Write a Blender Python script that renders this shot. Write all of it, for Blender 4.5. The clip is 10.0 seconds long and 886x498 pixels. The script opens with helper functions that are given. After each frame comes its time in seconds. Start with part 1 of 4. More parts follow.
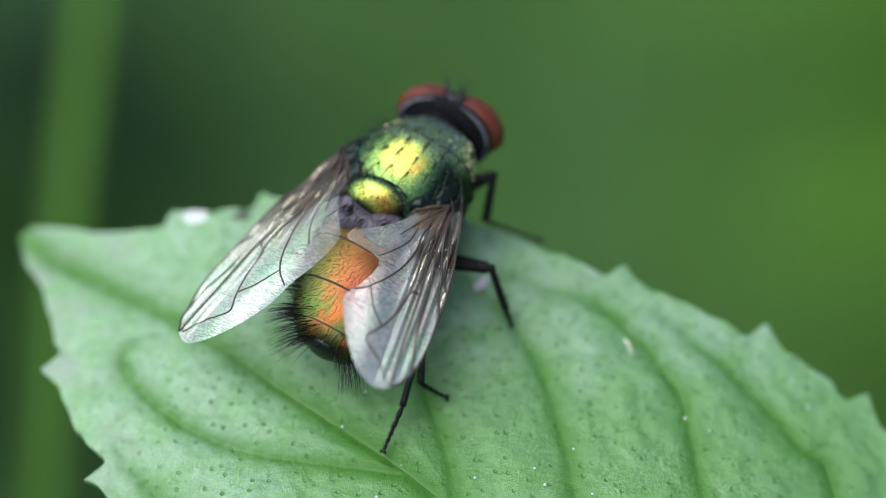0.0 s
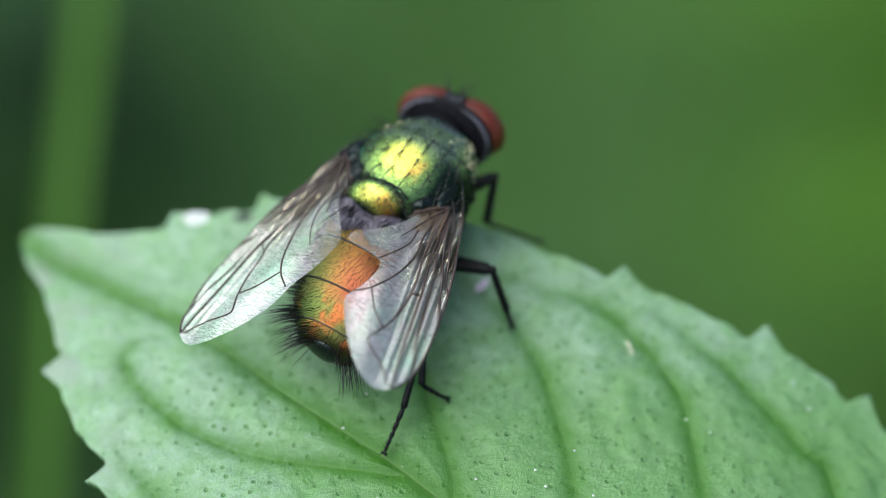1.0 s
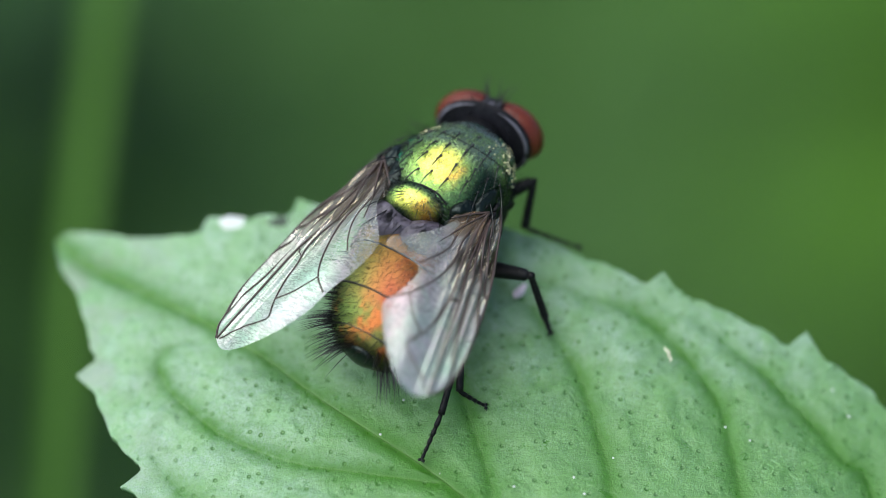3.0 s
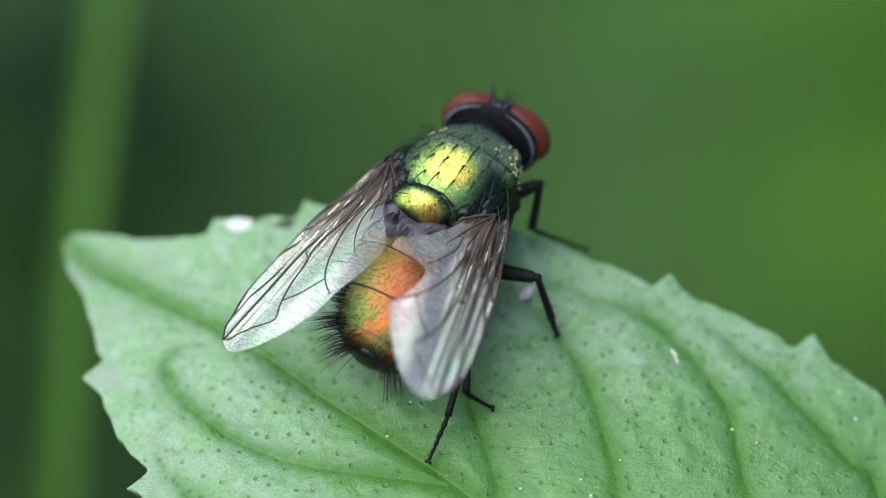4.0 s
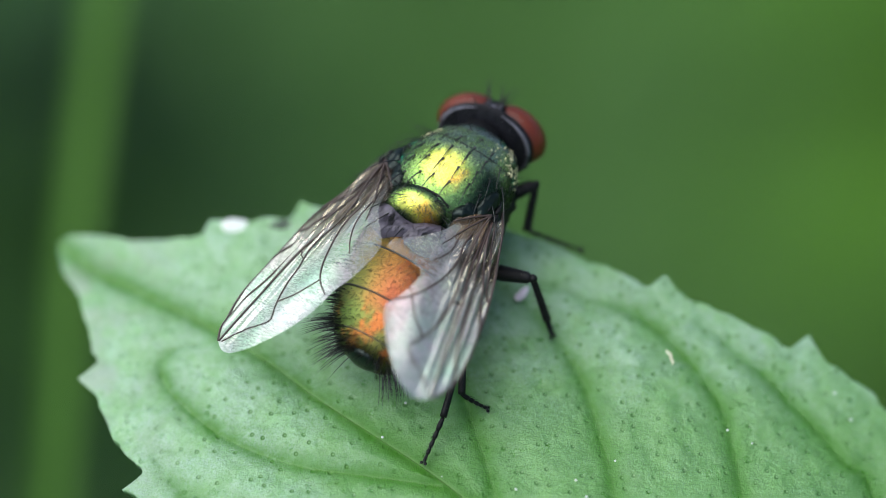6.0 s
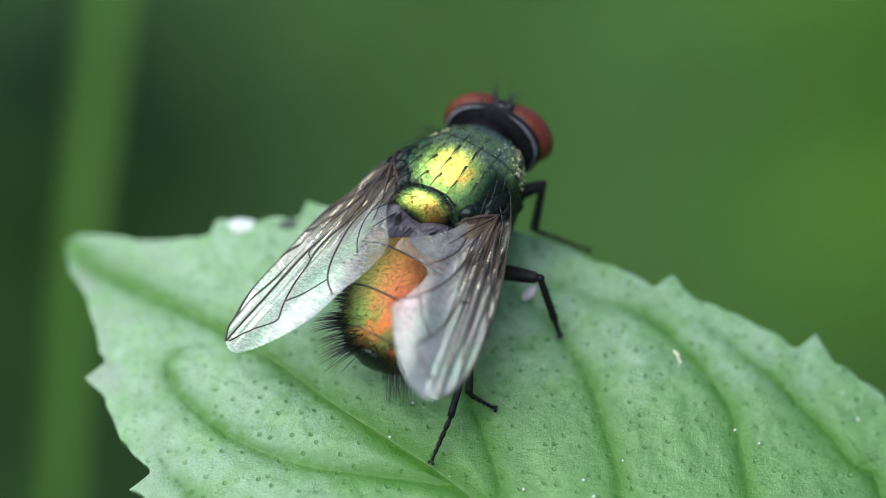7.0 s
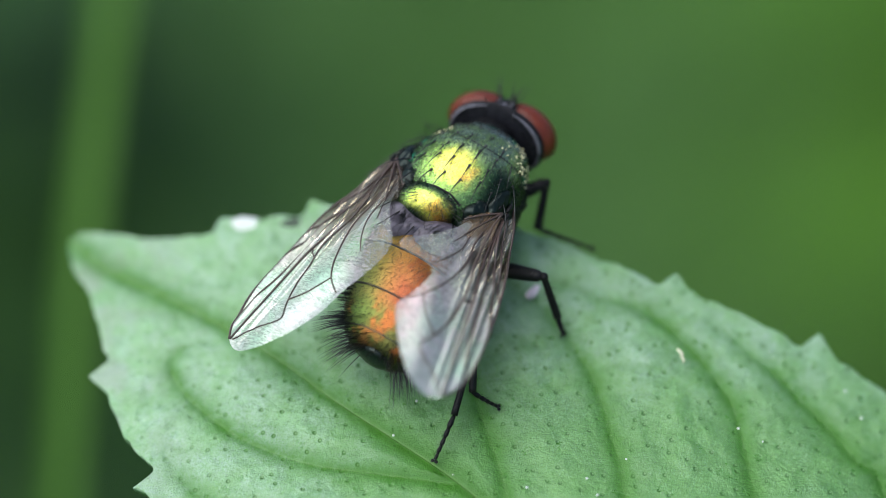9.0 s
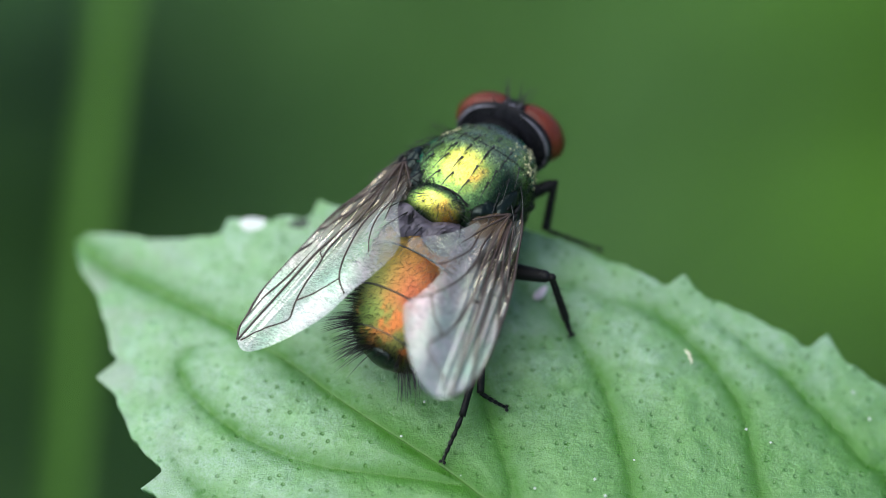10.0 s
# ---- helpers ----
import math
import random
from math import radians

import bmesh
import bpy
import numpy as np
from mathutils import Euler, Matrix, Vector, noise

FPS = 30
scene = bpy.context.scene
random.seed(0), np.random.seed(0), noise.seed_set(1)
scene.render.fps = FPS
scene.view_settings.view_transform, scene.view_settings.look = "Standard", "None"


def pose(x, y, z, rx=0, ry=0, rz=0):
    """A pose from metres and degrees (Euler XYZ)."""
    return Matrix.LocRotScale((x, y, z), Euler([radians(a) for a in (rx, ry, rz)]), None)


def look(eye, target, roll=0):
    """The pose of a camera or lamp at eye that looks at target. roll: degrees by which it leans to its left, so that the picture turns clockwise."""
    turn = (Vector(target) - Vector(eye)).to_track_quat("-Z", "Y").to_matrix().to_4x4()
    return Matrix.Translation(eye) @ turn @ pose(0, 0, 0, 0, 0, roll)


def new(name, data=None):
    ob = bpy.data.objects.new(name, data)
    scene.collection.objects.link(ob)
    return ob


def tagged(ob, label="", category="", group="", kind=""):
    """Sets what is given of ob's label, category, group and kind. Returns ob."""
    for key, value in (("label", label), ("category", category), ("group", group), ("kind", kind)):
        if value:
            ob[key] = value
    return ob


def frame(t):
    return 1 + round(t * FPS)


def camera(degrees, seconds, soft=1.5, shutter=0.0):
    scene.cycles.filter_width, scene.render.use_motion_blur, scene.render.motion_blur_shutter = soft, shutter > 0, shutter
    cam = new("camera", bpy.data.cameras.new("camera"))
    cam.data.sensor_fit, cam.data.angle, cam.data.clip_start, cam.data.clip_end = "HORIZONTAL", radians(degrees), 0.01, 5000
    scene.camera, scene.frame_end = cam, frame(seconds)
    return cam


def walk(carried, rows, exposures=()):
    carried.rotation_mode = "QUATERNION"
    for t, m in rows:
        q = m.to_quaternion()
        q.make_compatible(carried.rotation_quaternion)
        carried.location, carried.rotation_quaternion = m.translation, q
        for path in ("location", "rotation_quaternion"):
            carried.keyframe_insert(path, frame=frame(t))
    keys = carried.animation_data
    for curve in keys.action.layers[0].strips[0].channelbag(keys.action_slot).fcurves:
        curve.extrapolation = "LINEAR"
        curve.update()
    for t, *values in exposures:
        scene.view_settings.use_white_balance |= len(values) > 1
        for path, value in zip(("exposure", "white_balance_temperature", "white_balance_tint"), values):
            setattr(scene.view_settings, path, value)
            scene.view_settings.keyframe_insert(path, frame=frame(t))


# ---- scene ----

# The leaf stands on a plant 0.4 m above the ground and tilts towards the camera; the fly sits on it.
LEAF = Matrix.Translation((0, 0, 0.40)) @ pose(0, 0, 0, 22, 0, 0)
STAND = 0.134            # metres from the lens to the leaf
SCALE = 0.015            # millimetres on the leaf for one unit of drift
CENTRE = LEAF @ pose(0, -STAND * math.cos(radians(58)), STAND * math.sin(radians(58)), 32, 0, 0)

cam = camera(10.0, 10.0, soft=0.8)
cam.data.dof.use_dof = True
cam.data.dof.focus_distance = 0.1309
cam.data.dof.aperture_fstop = 24.0
cam.data.dof.aperture_blades = 0

# seconds, drift to the side, drift up, millimetres back, roll
DRIFT = [
    (0.0, -90.5, -14.0, 0.95, -0.26), (0.5, -79.5, -15.4, 0.95, -0.28), (1.0, -88.8, -11.2, 0.95, -0.24),
    (1.5, -74.0, -6.4, 0.9, -0.22), (2.0, -66.0, -6.9, 0.5, -0.18), (2.5, -38.3, -6.3, 0.0, -0.10), (2.7, -27.3, -2.6, 0.0, -0.06), (3.8, -16.8, -0.4, 0.0, -0.03),
    (4.0, -10.8, 1.6, 0.0, -0.01), (4.5, -29.3, 4.3, 0.0, -0.08), (5.0, -16.7, 4.6, 0.0, -0.03),
    (5.5, -7.2, 6.0, 0.0, -0.01), (5.7, -23.4, 4.0, 0.0, -0.03), (6.8, 0.8, 2.8, 0.0, -0.01), (7.0, -6.2, 2.8, 0.0, -0.02), (7.5, -2.7, 1.6, 0.0, 0.0),
    (8.0, 0.1, 0.1, 0.0, 0.0), (8.5, -3.0, 0.0, 0.0, 0.0), (9.0, 0.0, 0.0, 0.0, 0.0),
    (9.5, 12.3, 0.0, 0.0, 0.0), (10.0, 13.8, 1.4, 0.0, 0.02),
]
walk(cam, [(t, CENTRE @ pose(-a * SCALE / 1000, b * SCALE / 1000, c / 1000, 0, 0, r)) for t, a, b, c, r in DRIFT])

# ---- light: a bright overcast sky, brightest overhead ----
SUN_UP, SUN_TURN = 60.0, -115.0
world = bpy.data.worlds.new("sky")
scene.world = world
world.use_nodes = True
wn = world.node_tree
sky = wn.nodes.new("ShaderNodeTexSky")
sky.sky_type, sky.sun_disc = "NISHITA", False
sky.sun_elevation, sky.sun_rotation = radians(SUN_UP), radians(SUN_TURN)
sky.dust_density, sky.air_density = 2.0, 1.0
wn.nodes["Background"].inputs["Strength"].default_value = 0.17
wn.links.new(sky.outputs[0], wn.nodes["Background"].inputs["Color"])
sun = new("sun", bpy.data.lights.new("sun", "SUN"))
sun.data.energy, sun.data.angle, sun.data.color = 4.4, radians(72), (0.95, 1.0, 0.97)
_u, _r = radians(SUN_UP), radians(SUN_TURN)
sun.matrix_world = look((math.sin(_r) * math.cos(_u), math.cos(_r) * math.cos(_u), math.sin(_u)), (0, 0, 0))
scene.view_settings.exposure = 0.0


# ---- materials ----
class Mat:
    """A node material with a few short-hands; coordinates are the object's own, in millimetres."""

    def __init__(self, name):
        self.m = bpy.data.materials.new(name)
        self.m.use_nodes = True
        self.t = self.m.node_tree
        self.b = self.t.nodes["Principled BSDF"]
        self.out = self.t.nodes["Material Output"]
        co = self.t.nodes.new("ShaderNodeTexCoord")
        sc = self.t.nodes.new("ShaderNodeVectorMath")
        sc.operation = "SCALE"
        sc.inputs["Scale"].default_value = 1000.0
        self.t.links.new(co.outputs["Object"], sc.inputs[0])
        self.co = sc.outputs[0]

    def link(self, a, b):
        self.t.links.new(a, b)

    def value(self, sock, v):
        if hasattr(v, "is_linked"):
            self.link(v, sock)
        else:
            sock.default_value = v

    def noise(self, scale, detail=3.0, rough=0.55, stretch=None, distort=0.0):
        n = self.t.nodes.new("ShaderNodeTexNoise")
        n.inputs["Scale"].default_value, n.inputs["Detail"].default_value = scale, detail
        n.inputs["Roughness"].default_value, n.inputs["Distortion"].default_value = rough, distort
        co = self.co
        if stretch:
            co = self.vec("MULTIPLY", co, stretch)
        self.link(co, n.inputs["Vector"])
        return n.outputs["Fac"]

    def vec(self, op, a, b):
        n = self.t.nodes.new("ShaderNodeVectorMath")
        n.operation = op
        self.value(n.inputs[0], a), self.value(n.inputs[1], b)
        return n.outputs[0]

    def length(self, a):
        n = self.t.nodes.new("ShaderNodeVectorMath")
        n.operation = "LENGTH"
        self.link(a, n.inputs[0])
        return n.outputs["Value"]

    def voronoi(self, scale, feature="F1", randomness=1.0, stretch=None, flat=False):
        n = self.t.nodes.new("ShaderNodeTexVoronoi")
        n.voronoi_dimensions = "2D" if flat else "3D"
        n.feature = feature
        n.inputs["Scale"].default_value, n.inputs["Randomness"].default_value = scale, randomness
        self.link(self.vec("MULTIPLY", self.co, stretch) if stretch else self.co, n.inputs["Vector"])
        return n.outputs["Distance"]

    def net(self, scale, wobble):
        """Distance from the lines of an irregular net."""
        n = self.t.nodes.new("ShaderNodeTexNoise")
        n.inputs["Scale"].default_value, n.inputs["Detail"].default_value = 1.4, 2.0
        self.link(self.co, n.inputs["Vector"])
        v = self.t.nodes.new("ShaderNodeTexVoronoi")
        v.voronoi_dimensions, v.feature = "2D", "DISTANCE_TO_EDGE"
        v.inputs["Scale"].default_value = scale
        self.link(self.vec("ADD", self.co, self.vec("MULTIPLY", n.outputs["Color"], (wobble, wobble, 0.0))), v.inputs["Vector"])
        return v.outputs["Distance"]

    def axis(self, i):
        n = self.t.nodes.new("ShaderNodeSeparateXYZ")
        self.link(self.co, n.inputs[0])
        return n.outputs[i]

    def math(self, op, a, b=0.0, clamp=False):
        n = self.t.nodes.new("ShaderNodeMath")
        n.operation, n.use_clamp = op, clamp
        self.value(n.inputs[0], a), self.value(n.inputs[1], b)
        return n.outputs[0]

    def span(self, v, a, b, lo=0.0, hi=1.0):
        n = self.t.nodes.new("ShaderNodeMapRange")
        n.interpolation_type = "SMOOTHSTEP"
        for k, x in (("From Min", a), ("From Max", b), ("To Min", lo), ("To Max", hi)):
            n.inputs[k].default_value = x
        self.link(v, n.inputs["Value"])
        return n.outputs["Result"]

    def ramp(self, v, *stops):
        n = self.t.nodes.new("ShaderNodeValToRGB")
        e = n.color_ramp.elements
        while len(e) < len(stops):
            e.new(0.5)
        for x, (p, c) in zip(e, stops):
            x.position, x.color = p, (*c, 1)
        self.link(v, n.inputs[0])
        return n.outputs[0]

    def mix(self, f, a, b, blend="MIX"):
        n = self.t.nodes.new("ShaderNodeMix")
        n.data_type, n.blend_type = "RGBA", blend
        for k, v in ((0, f), (6, a), (7, b)):
            self.value(n.inputs[k], (*v, 1) if isinstance(v, tuple) and len(v) == 3 else v)
        return n.outputs[2]

    def set(self, **k):
        names = {"color": "Base Color", "rough": "Roughness", "metal": "Metallic", "spec": "Specular IOR Level", "coat": "Coat Weight",
                 "coat_rough": "Coat Roughness", "sheen": "Sheen Weight", "alpha": "Alpha", "ior": "IOR", "film": "Thin Film Thickness", "film_ior": "Thin Film IOR"}
        for key, v in k.items():
            self.value(self.b.inputs[names[key]], (*v, 1) if isinstance(v, tuple) and len(v) == 3 else v)
        return self

    def bump(self, height, dist_mm, strength=1.0):
        n = self.t.nodes.new("ShaderNodeBump")
        n.inputs["Strength"].default_value, n.inputs["Distance"].default_value = strength, dist_mm / 1000
        self.link(height, n.inputs["Height"])
        if self.b.inputs["Normal"].is_linked:
            self.link(self.b.inputs["Normal"].links[0].from_socket, n.inputs["Normal"])
        self.link(n.outputs[0], self.b.inputs["Normal"])
        return self


def leaf_material():
    k = Mat("leaf_surface")
    big = k.noise(0.35, 3)
    mid = k.noise(1.6, 4, 0.6)
    fine = k.noise(20, 4, 0.7)
    c = k.ramp(big, (0.30, (0.057, 0.192, 0.022)), (0.70, (0.110, 0.285, 0.052)))
    # paler towards the tip: the sky's sheen there is painted into the colour
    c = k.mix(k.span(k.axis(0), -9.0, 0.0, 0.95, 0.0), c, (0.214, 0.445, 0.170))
    # where sheen is painted: left side and far edge, little near the middle
    sheen_area = k.math("MAXIMUM", k.span(k.axis(0), -4.5, -0.5, 1.0, 0.0), k.span(k.math("ADD", k.axis(1), k.math("MULTIPLY", k.noise(0.5, 3), 2.0)), -4.6, -1.2, 0.10, 1.0))
    c = k.mix(k.math("MULTIPLY", k.math("MAXIMUM", sheen_area, 0.35), k.span(mid, 0.42, 0.66, 0, 0.6)), c, (0.165, 0.362, 0.125))
    c = k.mix(k.span(fine, 0.44, 0.60, 0, 0.5), c, (0.058, 0.185, 0.028))
    # pale speckle, like the patches below, paints sparkling sheen into the colour
    c = k.mix(k.math("MULTIPLY", k.math("MAXIMUM", sheen_area, 0.55), k.span(k.noise(24, 3, 0.75), 0.50, 0.60, 0, 0.75)), c, (0.205, 0.410, 0.225))
    c = k.mix(k.span(k.noise(5.5, 3, 0.65), 0.38, 0.54, 0.50, 0.0), c, (0.060, 0.215, 0.020))
    c = k.mix(k.math("MULTIPLY", sheen_area, k.span(k.noise(3.6, 3, 0.65, (1.0, 1.0, 1.3)), 0.50, 0.64, 0.0, 0.55)), c, (0.230, 0.460, 0.220))
    # a thin wax bloom over the tissue, strongest where the sheen is painted
    c = k.mix(k.math("MULTIPLY", k.math("MULTIPLY", k.span(k.noise(1.1, 4, 0.65), 0.32, 0.62, 0.18, 0.62), sheen_area), k.span(k.noise(15, 4, 0.75), 0.38, 0.60, 0.25, 1.35)), c, (0.310, 0.445, 0.355))
    # oil glands: small sunken dots, each with its own darker ring
    pit = k.voronoi(1.75, "F1", 0.85, None, True)
    fresh = k.span(k.noise(0.9, 3, 0.6), 0.46, 0.64, 0, 0.30)
    c = k.mix(fresh, c, (0.125, 0.320, 0.060))
    c = k.mix(k.math("MULTIPLY", k.span(pit, 0.085, 0.125, 1.0, 0), k.span(k.axis(0), -8.0, -4.0, 0.25, 1.0)), c, (0.026, 0.135, 0.005))
    c = k.mix(k.span(pit, 0.03, 0.06, 0.5, 0), c, (0.230, 0.400, 0.180))
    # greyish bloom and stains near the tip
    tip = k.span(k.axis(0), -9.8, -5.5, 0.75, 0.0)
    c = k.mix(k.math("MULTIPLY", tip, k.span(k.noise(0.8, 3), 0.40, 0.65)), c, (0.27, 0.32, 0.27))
    vein = k.t.nodes.new("ShaderNodeAttribute")
    vein.attribute_name = "vein"
    mesh = k.net(0.75, 0.9)
    c = k.mix(k.span(mesh, 0.0, 0.14, 0.20, 0.0), c, (0.050, 0.190, 0.012))
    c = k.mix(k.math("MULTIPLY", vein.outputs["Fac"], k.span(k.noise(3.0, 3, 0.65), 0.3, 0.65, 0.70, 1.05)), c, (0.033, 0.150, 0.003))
    rib = k.t.nodes.new("ShaderNodeAttribute")
    rib.attribute_name = "rib"
    c = k.mix(k.math("MULTIPLY", rib.outputs["Fac"], 0.30), c, (0.24, 0.40, 0.14))
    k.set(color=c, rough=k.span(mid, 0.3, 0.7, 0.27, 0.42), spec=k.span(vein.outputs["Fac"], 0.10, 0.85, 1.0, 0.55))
    k.bump(k.span(pit, 0.02, 0.14), 0.028, 0.9)
    k.bump(k.span(mesh, 0.0, 0.35), 0.022, 0.6)
    k.bump(k.noise(34, 2, 0.6), 0.020, 0.9)
    k.bump(fine, 0.026, 0.9)
    k.bump(k.noise(9, 2, 0.5), 0.026, 0.8)
    k.bump(k.noise(4, 3), 0.028, 0.8)
    k.bump(mid, 0.040, 0.7)
    tr = k.t.nodes.new("ShaderNodeBsdfTranslucent")
    tr.inputs[0].default_value = (0.16, 0.42, 0.05, 1)
    mx = k.t.nodes.new("ShaderNodeMixShader")
    mx.inputs[0].default_value = 0.12
    k.link(k.b.outputs[0], mx.inputs[1]), k.link(tr.outputs[0], mx.inputs[2])
    k.link(mx.outputs[0], k.out.inputs[0])
    return k.m


def thorax_material(name="green_gold_cuticle", shield=False):
    k = Mat(name)
    wob = k.math("MULTIPLY", k.math("SUBTRACT", k.noise(2.0, 3), 0.5), 0.5)
    # interference colours run in rings from gold on the back to blue-green on the flanks, with the back's highlight
    # painted into the gold
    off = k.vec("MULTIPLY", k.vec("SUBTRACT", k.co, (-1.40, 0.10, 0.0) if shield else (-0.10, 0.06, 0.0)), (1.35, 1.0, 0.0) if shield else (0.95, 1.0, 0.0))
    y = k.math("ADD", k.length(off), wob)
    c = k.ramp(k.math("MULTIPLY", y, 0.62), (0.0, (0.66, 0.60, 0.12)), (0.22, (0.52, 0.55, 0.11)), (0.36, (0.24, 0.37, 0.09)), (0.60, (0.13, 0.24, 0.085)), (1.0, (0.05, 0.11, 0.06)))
    side = k.span(k.math("SUBTRACT", k.noise(1.1, 2), k.math("MULTIPLY", k.axis(1), 0.22)), 0.50, 0.72)
    inner = k.span(y, 0.45, 0.85, 1.0, 0.0)
    c = k.mix(k.math("MULTIPLY", k.math("MULTIPLY", side, inner), 0.7), c, (0.75, 0.30, 0.06))
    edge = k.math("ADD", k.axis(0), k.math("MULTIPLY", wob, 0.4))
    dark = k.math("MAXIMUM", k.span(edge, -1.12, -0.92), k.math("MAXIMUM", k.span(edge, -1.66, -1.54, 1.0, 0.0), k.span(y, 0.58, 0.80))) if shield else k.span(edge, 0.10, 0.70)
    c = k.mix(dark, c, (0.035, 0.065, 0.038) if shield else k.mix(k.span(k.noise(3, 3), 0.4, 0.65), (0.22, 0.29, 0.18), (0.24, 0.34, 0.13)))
    if not shield:
        c = k.mix(k.math("MULTIPLY", k.span(k.axis(1), -1.10, -0.82, 0.92, 0.0), k.span(k.axis(0), 0.25, 0.75, 1.0, 0.0)), c, (0.012, 0.026, 0.020))
    # bluish-white highlight along the front margin, painted into the colour
    c = k.mix(k.span(k.axis(0), 1.25, 1.60), c, (0.30, 0.37, 0.36))
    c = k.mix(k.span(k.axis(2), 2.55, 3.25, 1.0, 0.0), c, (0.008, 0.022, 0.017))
    teal = k.voronoi(1.3, "F1", 1.0)
    if not shield:
        c = k.mix(k.math("MULTIPLY", k.span(teal, 0.12, 0.35, 0.8, 0.0), k.span(y, 0.4, 0.7)), c, (0.03, 0.42, 0.25))
    dots = k.voronoi(15, "F1")
    c = k.mix(k.span(dots, 0.08, 0.24, 0.40, 0), c, (0.05, 0.10, 0.03))
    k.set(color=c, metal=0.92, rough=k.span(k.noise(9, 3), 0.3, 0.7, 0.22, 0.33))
    k.bump(k.noise(30, 4, 0.7), 0.013, 0.8)
    k.bump(k.span(dots, 0.0, 0.3), 0.012, 0.8)
    return k.m


def abdomen_material():
    k = Mat("copper_cuticle")
    y = k.math("ADD", k.math("ADD", k.axis(1), k.math("MULTIPLY", k.axis(0), -0.17)), k.math("MULTIPLY", k.math("SUBTRACT", k.noise(1.6, 3), 0.5), 0.28))
    c = k.ramp(k.math("MULTIPLY", k.math("ADD", y, 1.38), 0.333), (0.05, (0.05, 0.06, 0.02)), (0.25, (0.24, 0.075, 0.035)), (0.46, (0.275, 0.078, 0.036)), (0.60, (0.25, 0.115, 0.036)),
               (0.74, (0.17, 0.155, 0.040)), (0.88, (0.16, 0.20, 0.06)), (1.0, (0.08, 0.12, 0.05)))
    gold = k.span(k.axis(0), -3.7, -2.9)
    c = k.mix(k.math("MULTIPLY", gold, k.span(k.noise(2.4, 3), 0.4, 0.6, 0.1, 0.45)), c, (0.46, 0.24, 0.060))
    rear = k.span(k.axis(0), -4.5, -3.95, 1.0, 0.0)
    c = k.mix(k.math("MULTIPLY", rear, 0.72), c, k.mix(k.span(k.noise(1.8, 3), 0.45, 0.62), (0.08, 0.15, 0.035), (0.38, 0.12, 0.03)))
    c = k.mix(k.span(k.axis(0), -5.22, -4.95, 0.9, 0.0), c, (0.030, 0.042, 0.016))
    c = k.mix(k.span(k.axis(2), 0.8, 1.4, 1.0, 0.0), c, (0.020, 0.032, 0.018))
    dots = k.voronoi(13, "F1", 0.9, (1.0, 1.4, 1.0))
    c = k.mix(k.span(dots, 0.12, 0.32, 0.14, 0), c, (0.05, 0.04, 0.012))
    k.set(color=c, metal=0.9, rough=k.span(k.noise(7, 3), 0.3, 0.7, 0.30, 0.42))
    k.bump(k.noise(26, 4, 0.7), 0.014, 0.9)
    k.bump(k.span(dots, 0.0, 0.3), 0.007, 0.9)
    return k.m


def plain(name, color, rough=0.5, spec=0.5, metal=0.0, vary=0.35, scale=6.0, bump_mm=0.01):
    k = Mat(name)
    dark = tuple(x * (1 - vary) for x in color)
    light = tuple(min(1, x * (1 + vary)) for x in color)
    k.set(color=k.ramp(k.noise(scale, 4, 0.6), (0.3, dark), (0.7, light)), rough=rough, spec=spec, metal=metal)
    k.bump(k.noise(scale * 4, 3), bump_mm, 0.7)
    return k.m


def eye_material():
    k = Mat("eye_facets")
    c = k.ramp(k.noise(1.3, 3), (0.3, (0.075, 0.011, 0.006)), (0.7, (0.118, 0.022, 0.011)))
    k.set(color=c, rough=0.30, spec=0.30)
    k.bump(k.voronoi(26, "F1", 0.25), 0.012, 0.8)
    return k.m


